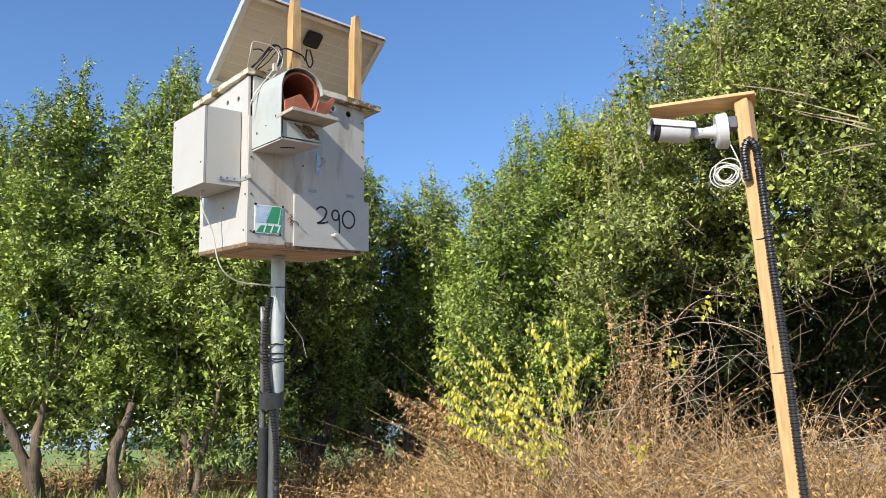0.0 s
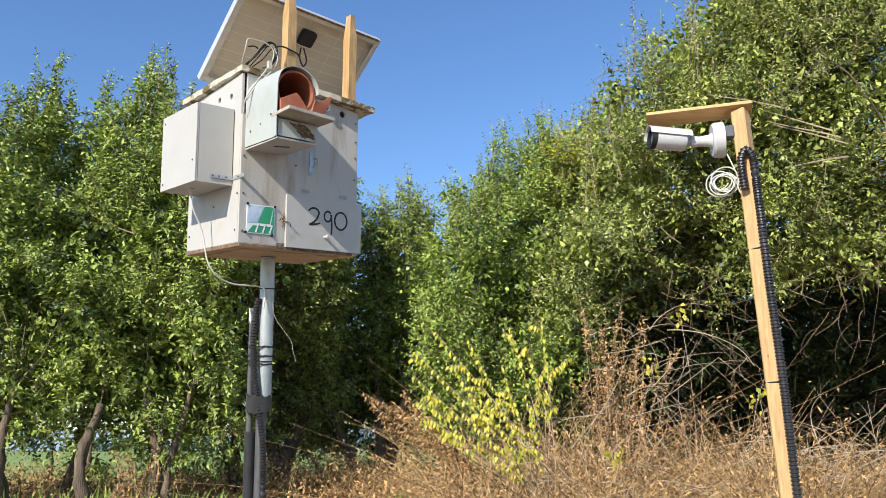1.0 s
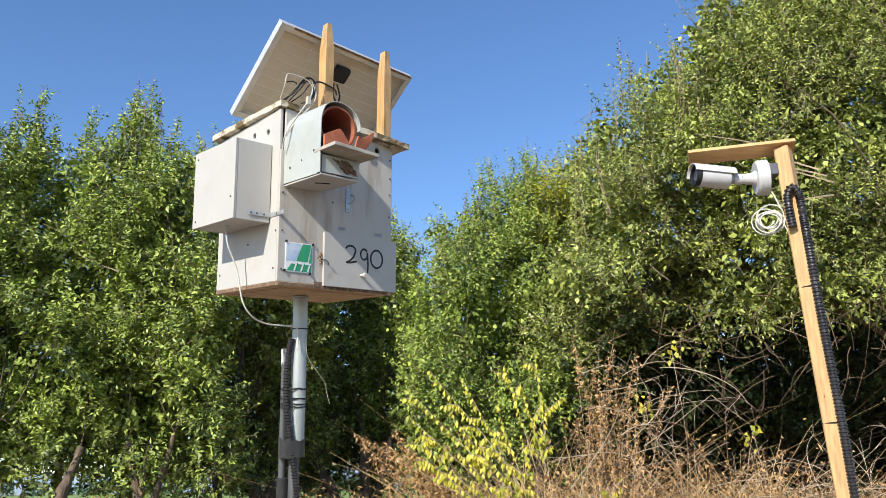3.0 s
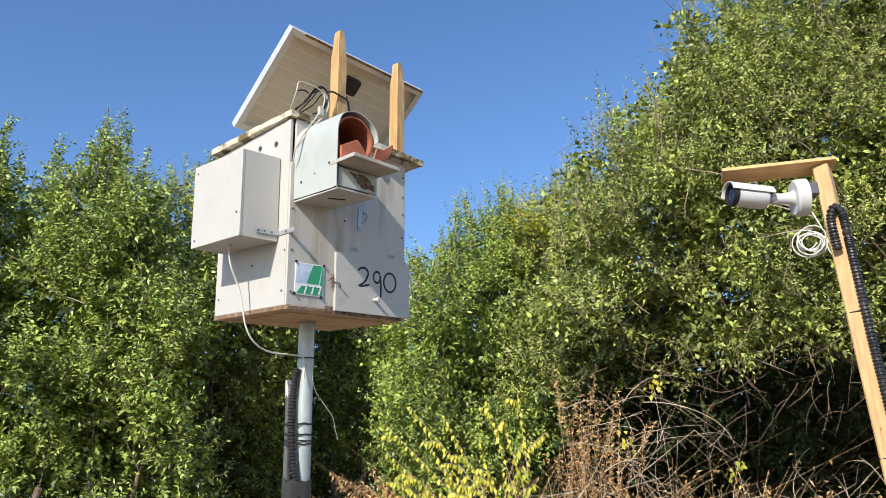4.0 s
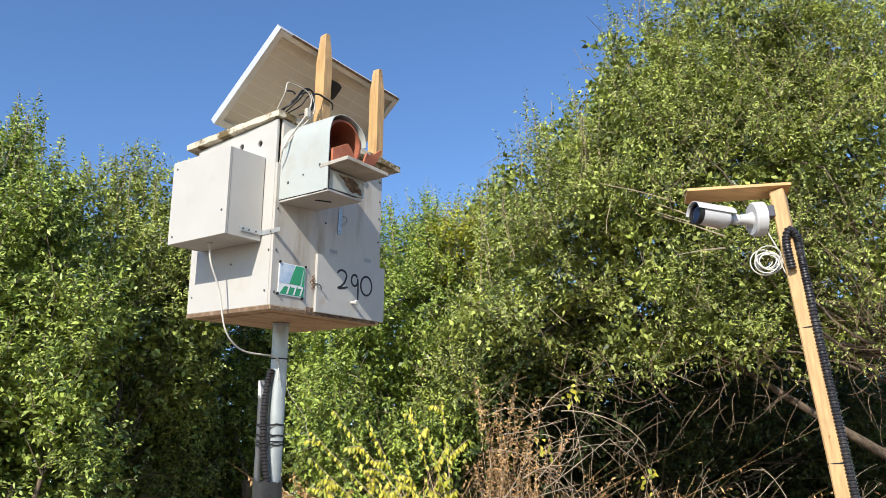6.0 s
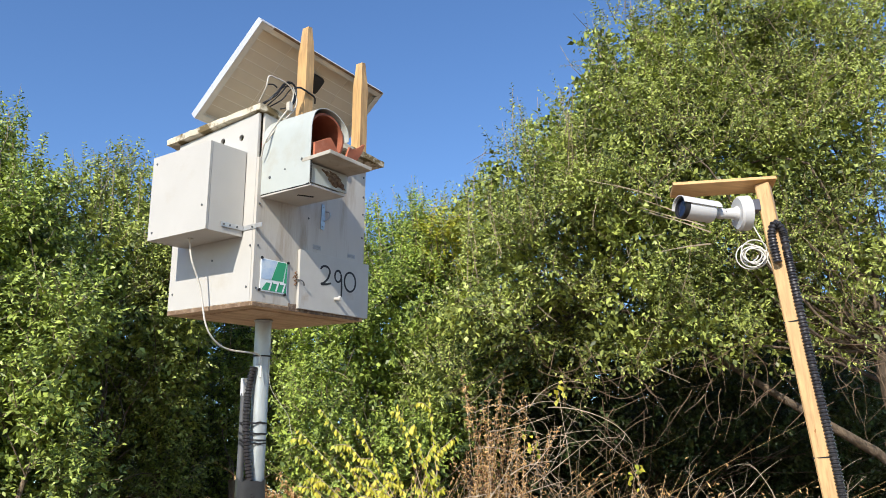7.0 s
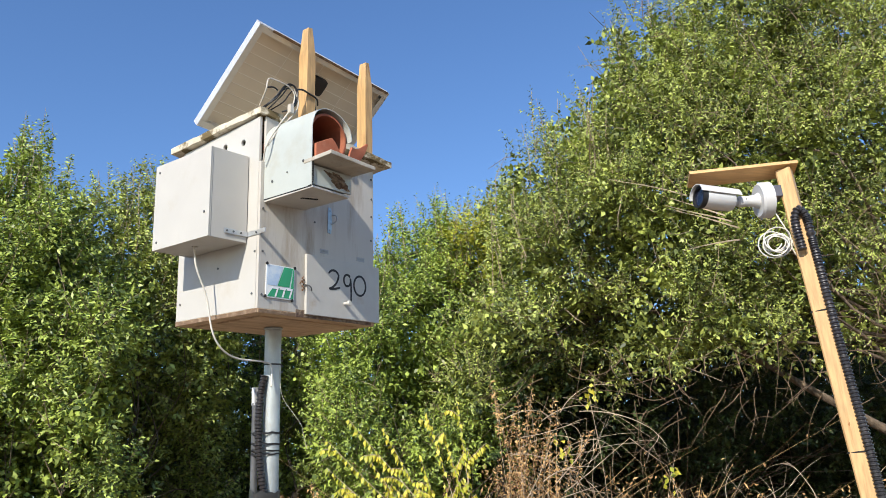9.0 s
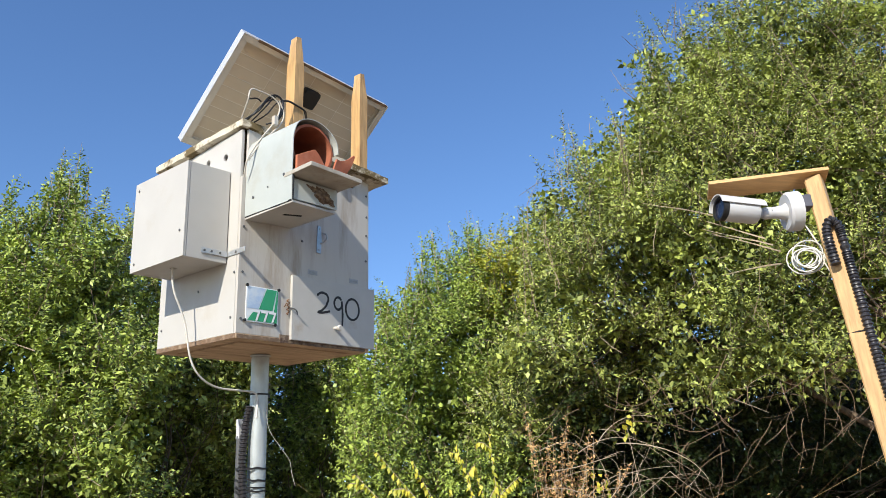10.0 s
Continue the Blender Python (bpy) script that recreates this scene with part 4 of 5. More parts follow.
def make_vines():
    """Bare arching twigs in front of the dark hollow under the trees."""
    rng = np.random.default_rng(10)
    t = thing("bare_bramble", Matrix(), "tangle of bare arching pale twigs before the dark hollow", "dead twigs", kind="stuff")
    pale, brown = bmesh.new(), bmesh.new()

    def arch(bm, a, way, length, r, sag, curl, forks):
        """A thin twig that bows over steadily, wanders a little and forks."""
        pts, d = [a.copy()], way.normalized()
        n = max(5, int(length / 0.09))
        turn = Vector(rng.normal(0, curl, 3))
        for i in range(n):
            turn += Vector(rng.normal(0, curl * 0.45, 3))
            turn *= 0.93
            d = (d + turn + Vector((0, 0, -sag))).normalized()
            pts.append(pts[-1] + d * length / n)
            if forks and i > 1 and rng.uniform() < 0.16:
                arch(bm, pts[-1], d + Vector(rng.normal(0, 0.6, 3)), length * rng.uniform(0.25, 0.55), r * 0.62, sag * 1.2, curl * 1.3, forks - 1)
        tube(pts, lambda s: r * (1.1 - 0.7 * s), 4, 0.0, bm)
    for k in range(22):  # arching out of the dead clump
        arch(pale, Vector((rng.uniform(2.4, 3.6), rng.uniform(11.2, 12.0), rng.uniform(1.9, 3.5))), Vector((rng.normal(0.8, 0.6), rng.normal(0, 0.3), rng.uniform(0.0, 0.9))), rng.uniform(0.8, 1.7), rng.uniform(0.004, 0.0075), 0.055, 0.05, 2)
    for k in range(11):  # rising from the weeds
        arch(pale, Vector((rng.uniform(2.6, 5.2), rng.uniform(10.6, 12.0), rng.uniform(0.9, 1.5))), Vector((rng.normal(0.1, 0.5), rng.normal(0, 0.3), 1.0)), rng.uniform(0.8, 1.9), rng.uniform(0.004, 0.007), 0.05, 0.05, 2)
    for k in range(90):  # hanging below the right-hand trees
        x = rng.uniform(3.4, 9.4)
        arch(brown, Vector((x, 12.0 - 0.25 * (x - 3.6) + rng.normal(0, 0.6), rng.uniform(3.2, 4.7))), Vector((rng.normal(0, 0.6), rng.normal(-0.1, 0.4), rng.uniform(-1.0, 0.0))), rng.uniform(0.4, 1.2), rng.uniform(0.004, 0.008), 0.06, 0.11, 2)
    for k in range(44):  # dry tangle high among the leaves beside the post
        x = rng.uniform(6.6, 8.0)
        arch(brown, Vector((x, 9.8 + rng.normal(0, 0.2), rng.uniform(4.2, 5.6))), Vector((rng.normal(-0.2, 0.6), rng.normal(-0.3, 0.3), rng.normal(0, 0.6))), rng.uniform(0.3, 0.9), rng.uniform(0.004, 0.007), 0.05, 0.09, 1)
    for x, y, z in ((5.5, 10.7, 6.15), (5.6, 10.7, 6.05), (5.7, 10.7, 5.95), (5.6, 10.6, 5.72), (5.0, 10.8, 6.5)):  # pale broken branches
        arch(pale, Vector((x + 0.35, y - 0.25, z - 0.2)), Vector((-0.9, 0.15, 0.35 if z > 5.8 else -0.05)), rng.uniform(0.8, 1.2), 0.013, 0.0, 0.02, 1)
    for k in range(120):  # long stems lying across the weeds
        arch(pale, Vector((rng.uniform(1.0, 8.2), rng.uniform(9.4, 11.4), rng.uniform(0.8, 1.6))), Vector((rng.normal(0, 1.0), rng.normal(0, 0.3), rng.uniform(-0.1, 0.6))), rng.uniform(0.5, 1.5), rng.uniform(0.004, 0.008), 0.05, 0.06, 1)
    for k in range(36):  # bare twigs among the dry weeds
        arch(pale, Vector((rng.uniform(3.6, 7.6), rng.uniform(9.8, 11.6), 0.9)), Vector((rng.normal(0, 0.6), rng.normal(0, 0.3), 1.0)), rng.uniform(0.7, 1.5), rng.uniform(0.004, 0.008), 0.06, 0.07, 2)
    smooth(part("twigwork", pale, DEAD, t), 60)
    smooth(part("hanging_twigs", brown, TWIG_BROWN, t, "brown twigs hanging below the leaves"), 60)


make_brush()
make_weeds()
make_yellow_shrub()
make_dead_branch()
make_vines()


# ---- the nest box on its pole: x along the front, y into the box, z up, leaning a little towards the viewer ----
BOX = Matrix(((0.7727, -0.6347, 0.0063, -0.745), (0.6302, 0.7660, -0.1272, 2.967), (0.0759, 0.1023, 0.9919, 2.361), (0, 0, 0, 1)))
W, D = 0.540, 0.465
FRONT = pose(0, 0.0, 0, 90, 0, 0)      # (x, z) outlines: thickness runs towards -y
LEFT_SIDE = Matrix(((0, 0, 1, 0), (-1, 0, 0, 0), (0, 1, 0, 0), (0, 0, 0, 1)))  # outline (-y, z), thickness towards +x


def screw(parent, at, toward, r=0.004):
    a = Vector(at)
    return smooth(part("screw", rod(a, a + Vector(toward) * 0.003, r, sides=10), STEEL_DARK, parent, "dark screw head"))


def make_nest_box():
    box = thing("nest_box", BOX, "large white-painted plywood nest box, weathered, on a steel pole", "nest box")
    t = 0.012
    # front wall: notch at the upper left, round way in behind the hood, two round air holes
    bm = sheet([(0.0, 0.0), (W, 0.0), (W, 0.607), (0.018, 0.665), (0.018, 0.500), (0.0, 0.500)], [(0.103, 0.560, 0.078), (0.460, 0.584, 0.0135), (0.368, 0.589, 0.0145)], t)
    bm.transform(Matrix.Translation((0, t, 0)) @ FRONT)
    smooth(part("front_wall", bm, WALL, box, "white front wall with stains and round air holes"))
    bm = sheet([(-D, 0.0), (-t - 0.001, 0.0), (-t - 0.001, 0.664), (-D, 0.635)], [(-0.102, 0.589, 0.012), (-0.206, 0.597, 0.012)], t)
    bm.transform(LEFT_SIDE)
    smooth(part("side_wall", bm, WHITE, box))
    bm = sheet([(-D, 0.0), (-t - 0.001, 0.0), (-t - 0.001, 0.60), (-D, 0.575)], [], t)
    bm.transform(Matrix.Translation((W - t, 0, 0)) @ LEFT_SIDE)
    smooth(part("side_wall", bm, WHITE, box))
    part("back_wall", block((t + 0.001, D - t, 0.0), (W - t - 0.001, D, 0.57)), WHITE, box)
    # floor: outer rim strips with a board set between them, a dark joint round it
    z0, z1 = -0.016, -0.0005
    for lo, hi in (((0, 0, z0), (W, 0.045, z1)), ((0, D - 0.045, z0), (W, D, z1)), ((0, 0.046, z0), (0.045, D - 0.046, z1)), ((W - 0.045, 0.046, z0), (W, D - 0.046, z1))):
        part("floor_strip", block(lo, hi, 0.0015), PLY, box, "brown unpainted floor strip")
    part("floor_board", block((0.053, 0.054, z0 - 0.004), (W - 0.053, D - 0.054, z1 - 0.001), 0.002), PLY, box, "brown plywood floor board seen from below")
    part("bottom_edge", block((0.16, -0.003, -0.015), (W - 0.02, -0.0005, 0.010), 0.001, 0.0015, 5), MUD, box, "rotten dark strip of wood under the door")
    for lo, hi in (((-0.0022, 0.002, -0.015), (-0.0005, D - 0.004, -0.002)), ((0.004, -0.0022, -0.015), (0.158, -0.0005, -0.003))):
        part("bottom_edge", block(lo, hi, 0.0005, 0.0012, 7), EDGE, box, "bare swollen plywood edge")
    # roof slab, crumbling at the edge
    low = [(-0.012, -0.006, 0.671), (0.590, -0.052, 0.607), (0.580, 0.500, 0.572), (-0.024, 0.516, 0.641)]
    up = [(x, y, z + 0.022) for x, y, z in low]
    bm = hexa(low + up, 0)
    bmesh.ops.subdivide_edges(bm, edges=bm.edges[:], cuts=22, use_grid_fill=True)
    for v in bm.verts:
        p = v.co * 30
        v.co += Vector((noise.noise(p), noise.noise(p + Vector((7, 0, 0))), 0.7 * noise.noise(p + Vector((0, 7, 0))))) * 0.0045
    smooth(part("roof_board", bm, ROOF, box, "flat mossy plywood roof with a crumbling edge"), 50)
    # timber uprights that carry the panel, cut to a point
    for x, top in ((0.186, 1.058), (0.482, 1.026)):
        zb = 0.690 - 0.108 * x + 0.004
        bm = hexa([(x - 0.018, -0.034, zb), (x + 0.020, -0.034, zb), (x + 0.020, 0.012, zb), (x - 0.018, 0.012, zb),
                   (x - 0.008, -0.026, top - 0.004), (x + 0.013, -0.024, top), (x + 0.013, 0.006, top), (x - 0.008, 0.006, top - 0.004)], 0)
        bmesh.ops.bisect_plane(bm, geom=bm.verts[:] + bm.edges[:] + bm.faces[:], plane_co=(0, 0, top - 0.11), plane_no=(0, 0, 1))
        for v in bm.verts:
            if abs(v.co.z - (top - 0.11)) < 0.001:
                v.co.x = x - 0.018 if v.co.x < x else x + 0.020
                v.co.y = -0.034 if v.co.y < -0.01 else 0.012
        bmesh.ops.subdivide_edges(bm, edges=bm.edges[:], cuts=3, use_grid_fill=True)
        for v in bm.verts:
            v.co.x += 0.0015 * noise.noise(v.co * 22)
            v.co.y += 0.0015 * noise.noise(v.co * 22 + Vector((5, 5, 5)))
        part("upright", bm, TIMBER, box, "pointed sawn timber upright above the roof")
    # hinged door low on the front
    door = part("door", block((0.197, -0.0125, -0.004), (0.556, -0.0005, 0.207), 0.0015), WHITE_DIRTY, box, "white plywood door panel, closed")
    kn = smooth(part("knob", spin([(0, 0), (0.006, 0), (0.006, 0.020), (0.0095, 0.022), (0.0095, 0.028), (0.007, 0.031), (0, 0.031)], 16, axis((0.376, -0.012, 0.051), (0.376, -0.10, 0.046))), WHITE, door, "small white knob"))
    # hand-drawn number, in strokes of a thick marker
    def turn(cx, cz, rx, rz, a0, a1, n=18):
        return [(cx + rx * math.cos(radians(a0 + (a1 - a0) * k / n)), cz + rz * math.sin(radians(a0 + (a1 - a0) * k / n))) for k in range(n + 1)]

    def marker(pts, w):
        line = glide([(x, 0, z) for x, z in pts], 0.0025)
        bm = bmesh.new()
        rows_v = []
        for i, q in enumerate(line):
            d = (line[min(i + 1, len(line) - 1)] - line[max(i - 1, 0)]).normalized()
            side = Vector((-d.z, 0, d.x)) * w * (0.5 + 0.08 * noise.noise(q * 60))
            if i in (0, len(line) - 1):
                side *= 0.55
            rows_v.append([bm.verts.new(v) for v in (q + side, q - side, q - side + Vector((0, -0.0005, 0)), q + side + Vector((0, -0.0005, 0)))])
        for a, b in zip(rows_v, rows_v[1:]):
            for k in range(4):
                bm.faces.new((a[k], a[(k + 1) % 4], b[(k + 1) % 4], b[k]))
        bm.faces.new(rows_v[0][::-1])
        bm.faces.new(rows_v[-1])
        bmesh.ops.recalc_face_normals(bm, faces=bm.faces[:])
        bm.transform(Matrix.Translation((0, -0.0129, 0)))
        return bm
    two = turn(0.322, 0.146, 0.024, 0.019, 165, -25) + [(0.335, 0.120), (0.316, 0.103), (0.303, 0.098), (0.322, 0.098), (0.354, 0.106)]
    nine = turn(0.389, 0.137, 0.017, 0.021, 35, 385) + [(0.408, 0.120), (0.409, 0.090), (0.408, 0.062)]
    nought = turn(0.453, 0.124, 0.030, 0.036, 150, 520, 26)
    for pts in (two, nine, nought):
        part("digit", marker(pts, 0.0078), INK, door, "hand-drawn black digit")
    # wire latch
    smooth(part("latch_wire", tube([(0.188, -0.004, 0.098), (0.196, -0.020, 0.095), (0.205, -0.026, 0.088), (0.214, -0.020, 0.078)], 0.0022, 6, 0.004), STEEL_DARK, box, "thin wire door latch"))
    twist = [(0.186 + 0.0045 * math.cos(k * 1.9), -0.0065 + 0.0035 * math.sin(k * 1.9), 0.126 - 0.0042 * k) for k in range(13)]
    smooth(part("latch_knot", tube(twist, 0.0019, 6, 0.002), RUST, box, "twisted rusty wire knot"))
    smooth(part("latch_wire", tube([(0.186, -0.006, 0.104), (0.176, -0.012, 0.110), (0.170, -0.008, 0.098)], 0.0017, 6, 0.003), RUST, box, "loose end of rusty wire"))
    # latch plate and label tapes
    bm = sheet([(0.300, 0.303), (0.318, 0.300), (0.322, 0.345), (0.318, 0.395), (0.304, 0.398)], [(0.309, 0.312, 0.003), (0.311, 0.385, 0.003)], 0.003, 0.0006)
    bm.transform(Matrix.Translation((0, -0.0005, 0)) @ FRONT)
    hasp = part("hasp", bm, BLUE_STEEL, box, "pale blue metal hasp")
    smooth(part("hasp_loop", tube([(0.322, -0.004, 0.372), (0.330, -0.016, 0.368), (0.332, -0.018, 0.352), (0.324, -0.010, 0.340), (0.314, -0.005, 0.335)], 0.0028, 8, 0.004), ZINC, hasp))
    for x, z in ((0.287, 0.231), (0.469, 0.228)):
        tag = part("label_tape", block((x - 0.020, -0.0018, z - 0.008), (x + 0.020, -0.0003, z + 0.008), 0.0004), TAG, box, "small grey label tape")
        for k in range(6):
            part("print_bar", block((x - 0.016 + k * 0.0055, -0.0026, z - 0.004), (x - 0.0125 + k * 0.0055, -0.0019, z + 0.004), 0), TAG_BAR, tag)
    for x, z in ((0.012, 0.335), (0.014, 0.19), (0.528, 0.475), (0.527, 0.405), (0.525, 0.31), (0.527, 0.555), (0.24, 0.330), (0.014, 0.045)):
        screw(box, (x, -0.0002, z), (0, -1, 0))
    for y, z in ((0.02, 0.19), (0.44, 0.06), (0.03, 0.05), (0.22, 0.16)):
        screw(box, (-0.0002, y, z), (-1, 0, 0))
    # small tube in the second air hole
    smooth(part("air_tube", spin([(0.0105, 0), (0.0145, 0), (0.0145, 0.030), (0.0105, 0.030), (0.0105, 0)], 24, axis((0.368, 0.008, 0.589), (0.368, -0.1, 0.589))), CAM_GREY, box, "short grey plastic air tube"))
    # strap
    strap = part("strap", block((-0.0030, -0.006, 0.245), (-0.0004, 0.0615, 0.262), 0.0008), ZINC, box, "perforated zinc strap round the corner")
    part("strap_leg", block((-0.096, 0.0585, 0.244), (-0.0035, 0.0612, 0.262), 0.0008), ZINC, strap)
    part("strap_end", block((-0.0045, -0.036, 0.246), (-0.0018, -0.0065, 0.262), 0.0008), ZINC, strap, "loose bent end of the strap")
    for x in (-0.085, -0.06, -0.03):
        screw(strap, (x, 0.0585, 0.253), (0, -1, 0), 0.0035)
    screw(strap, (-0.003, 0.012, 0.253), (-1, 0, 0), 0.0035)

    # ---- way in: bent sheet hood, clay pipe, shelf, lower box ----
    cx, cz, r = 0.103, 0.563, 0.089
    prof = [(cx - r, 0.366), (cx - r, 0.44), (cx - r, 0.52)] + [(cx + r * math.cos(radians(a)), cz + r * math.sin(radians(a))) for a in range(180, -12, -8)]
    bm = bmesh.new()
    ys = (-0.001, -0.06, -0.12, -0.18, -0.238)
    grid = [[bm.verts.new((x + 0.0015 * noise.noise(Vector((x * 20, y * 20, z * 20))), y + (0.012 * max(0, (z - 0.60) / 0.05) if y < -0.2 else 0), z)) for x, z in prof] for y in ys]
    for a, b in zip(grid, grid[1:]):
        for i in range(len(prof) - 1):
            bm.faces.new((a[i], a[i + 1], b[i + 1], b[i]))
    bmesh.ops.recalc_face_normals(bm, faces=bm.faces[:])
    bmesh.ops.solidify(bm, geom=bm.faces[:], thickness=0.0025)
    smooth(part("hood", bm, HOOD, box, "pale painted sheet hood bent over the way in"), 40)
    bm = spin([(0.0725, 0), (0.0815, 0.0), (0.0818, 0.238), (0.0805, 0.240), (0.0735, 0.240), (0.0725, 0)], 40, axis((cx, 0.02, cz - 0.0085), (cx, -1, cz - 0.0085)))
    smooth(part("clay_pipe", bm, CLAY_SHADED, box, "terracotta pipe lining the way in"), 40)
    # two broken clay shards leaning in the mouth, resting on the shelf
    left_piece = [(0.026, 0.459), (0.168, 0.457), (0.152, 0.472), (0.134, 0.490), (0.116, 0.510), (0.100, 0.528), (0.088, 0.538), (0.080, 0.537), (0.055, 0.524), (0.026, 0.509)]
    right_piece = [(0.136, 0.458), (0.152, 0.455), (0.176, 0.462), (0.194, 0.482), (0.207, 0.508), (0.213, 0.540), (0.206, 0.541), (0.192, 0.528), (0.176, 0.518), (0.160, 0.514), (0.146, 0.516), (0.140, 0.490)]
    for outline, y0, bow in ((left_piece, -0.246, 2.2), (right_piece, -0.262, -3.0)):
        bm = sheet(outline, [], 0.009, 0.0012)
        bm.transform(Matrix.Translation((0, y0, 0)) @ FRONT)
        mid = sum(x for x, z in outline) / len(outline)
        for v in bm.verts:
            v.co.y += bow * (v.co.x - mid) ** 2 - 0.25 * (v.co.z - 0.46) * (bow < 0)
        smooth(part("clay_shard", bm, CLAY, box, "broken curved terracotta shard in the mouth"), 40)
    bm = hexa([(0.012, -0.330, 0.449), (0.203, -0.338, 0.436), (0.203, -0.20, 0.436), (0.012, -0.20, 0.444),
               (0.012, -0.330, 0.462), (0.203, -0.338, 0.449), (0.203, -0.20, 0.449), (0.012, -0.20, 0.457)], 0.002)
    part("shelf", bm, SHELF, box, "grey weathered landing shelf")
    # Solid black strips stand for the shade in the gaps along the hood.
    part("seam", block((cx - r + 0.0005, -0.2385, 0.3635), (cx - r + 0.004, -0.0010, 0.3680), 0.0, 0.0015, 5), BLACK, box, "black strip standing for the dark gap below the hood")
    part("seam", block((cx - r + 0.0035, -0.2415, 0.3655), (cx - r + 0.0060, -0.2365, 0.452), 0.0, 0.0008, 5), BLACK, box, "black strip standing for the dark gap at the hood's front edge")
    part("lower_front", block((0.018, -0.236, 0.372), (0.190, -0.226, 0.436), 0.001), HOOD, box, "panel under the shelf")
    part("lower_side", block((0.181, -0.225, 0.380), (0.190, -0.0005, 0.470), 0.001), HOOD, box)
    bm = hexa([(0.016, -0.240, 0.359), (0.192, -0.226, 0.362), (0.192, -0.0005, 0.364), (0.016, -0.0005, 0.357),
               (0.016, -0.240, 0.366), (0.192, -0.226, 0.370), (0.192, -0.0005, 0.371), (0.016, -0.0005, 0.364)], 0.001)
    part("lower_floor", bm, WHITE_DIRTY, box, "dirty white board closing the way in from below")
    part("crack", hexa([(0.070, -0.128, 0.3570), (0.122, -0.150, 0.3575), (0.124, -0.142, 0.3575), (0.072, -0.118, 0.3570), (0.070, -0.128, 0.3600), (0.122, -0.150, 0.3600), (0.124, -0.142, 0.3600), (0.072, -0.118, 0.3600)], 0.0005), BLACK, box, "dark slit in the lower board")
    bm = bmesh.new()
    bmesh.ops.create_icosphere(bm, subdivisions=4, radius=1.0)
    for v in bm.verts:
        k = 1.0 + 0.55 * noise.noise(v.co * 1.7 + Vector((3, 1, 0))) + 0.30 * noise.noise(v.co * 5) + 0.12 * noise.noise(v.co * 13)
        q = v.co * k
        v.co = Vector((0.128 + q.x * 0.046 - 0.012 * q.z, -0.236 + q.y * 0.009, 0.404 + q.z * 0.022 - 0.010 * q.x))
    smooth(part("mud_nest", bm, MUD, box, "lump of dried mud and twigs under the shelf"), 80)
    for y, z in ((-0.045, 0.42), (-0.20, 0.455), (-0.12, 0.435)):
        screw(box, (cx - r - 0.0005, y, z), (-1, 0, 0), 0.005 if y != -0.12 else 0.0025)

    # ---- painted sign ----
    sg = part("sign", block((0.030, -0.0035, 0.038), (0.150, -0.0005, 0.150), 0.0006), SIGN_WHITE, box, "small square sign in green, blue and white")

    def flat(pts, m, nm, y):
        b2 = sheet(pts, [], 0.0008, 0.0001)
        b2.transform(Matrix.Translation((0, y, 0)) @ FRONT)
        part(nm, b2, m, sg)
    flat([(0.033, 0.080), (0.075, 0.080), (0.100, 0.147), (0.033, 0.147)], SIGN_BLUE, "blue_patch", -0.0036)
    flat([(0.078, 0.080), (0.128, 0.080), (0.142, 0.147), (0.105, 0.147)], SIGN_GREEN, "green_patch", -0.0036)
    flat([(0.131, 0.060), (0.146, 0.060), (0.147, 0.147), (0.145, 0.147)], SIGN_GREEN, "green_patch", -0.0036)
    flat([(0.036, 0.042), (0.146, 0.042), (0.146, 0.074), (0.060, 0.074)], SIGN_GREEN, "green_band", -0.0036)
    for k in range(3):
        x = 0.058 + k * 0.030
        flat([(x - 0.002, 0.076), (x + 0.025, 0.076), (x + 0.014, 0.043), (x + 0.007, 0.043), (x + 0.016, 0.069), (x - 0.002, 0.069)], SIGN_WHITE, "white_mark", -0.0046)
    for x, z in ((0.032, 0.151), (0.150, 0.150), (0.027, 0.041), (0.140, 0.037)):
        smooth(part("bolt", rod((x, -0.002, z), (x, -0.0075, z), 0.005, sides=12), BLACK, sg, "black bolt head"))
    return box


def make_equipment_box():
    """The smaller white box hung on the side."""
    b = thing("equipment_box", BOX, "white-painted wooden equipment box hung on the side of the nest box", "box")
    x0, x1, y0, y1, z0, z1 = -0.155, -0.0035, 0.062, 0.386, 0.224, 0.528
    t = 0.010
    part("outer_panel", block((x0, y0, z0), (x0 + t, y1, z1), 0.0012), WHITE, b)
    part("end_panel", block((x0 + t + 0.0008, y0 + 0.001, z0), (x1, y0 + t, z1), 0.0012), WHITE, b)
    part("end_panel", block((x0 + t + 0.0008, y1 - t, z0), (x1, y1, z1), 0.0012), WHITE, b)
    part("lid", block((x0 + t + 0.0008, y0 + t, z1 - t), (x1, y1 - t, z1 - 0.001), 0.0012), WHITE, b)
    bm = sheet([(x0 + t + 0.0008, y0 + t + 0.0008), (x1, y0 + t + 0.0008), (x1, y1 - t - 0.0008), (x0 + t + 0.0008, y1 - t - 0.0008)], [(-0.088, 0.232, 0.011)], 0.009)
    bm.transform(Matrix.Translation((0, 0, z0 + 0.001)))
    part("base_panel", bm, WHITE_DIRTY, b, "dirty white base with a cable hole")
    part("panel_edge", block((x0 + 0.0004, y0 - 0.0006, z0 + 0.002), (x0 + 0.0035, y0 + 0.0001, z1 - 0.002), 0), WHITE_DIRTY, b, "worn paint along the plywood edge at the corner")
    for y, z in ((0.086, 0.308), (0.36, 0.50), (0.36, 0.25)):
        screw(b, (x0, y, z), (-1, 0, 0))


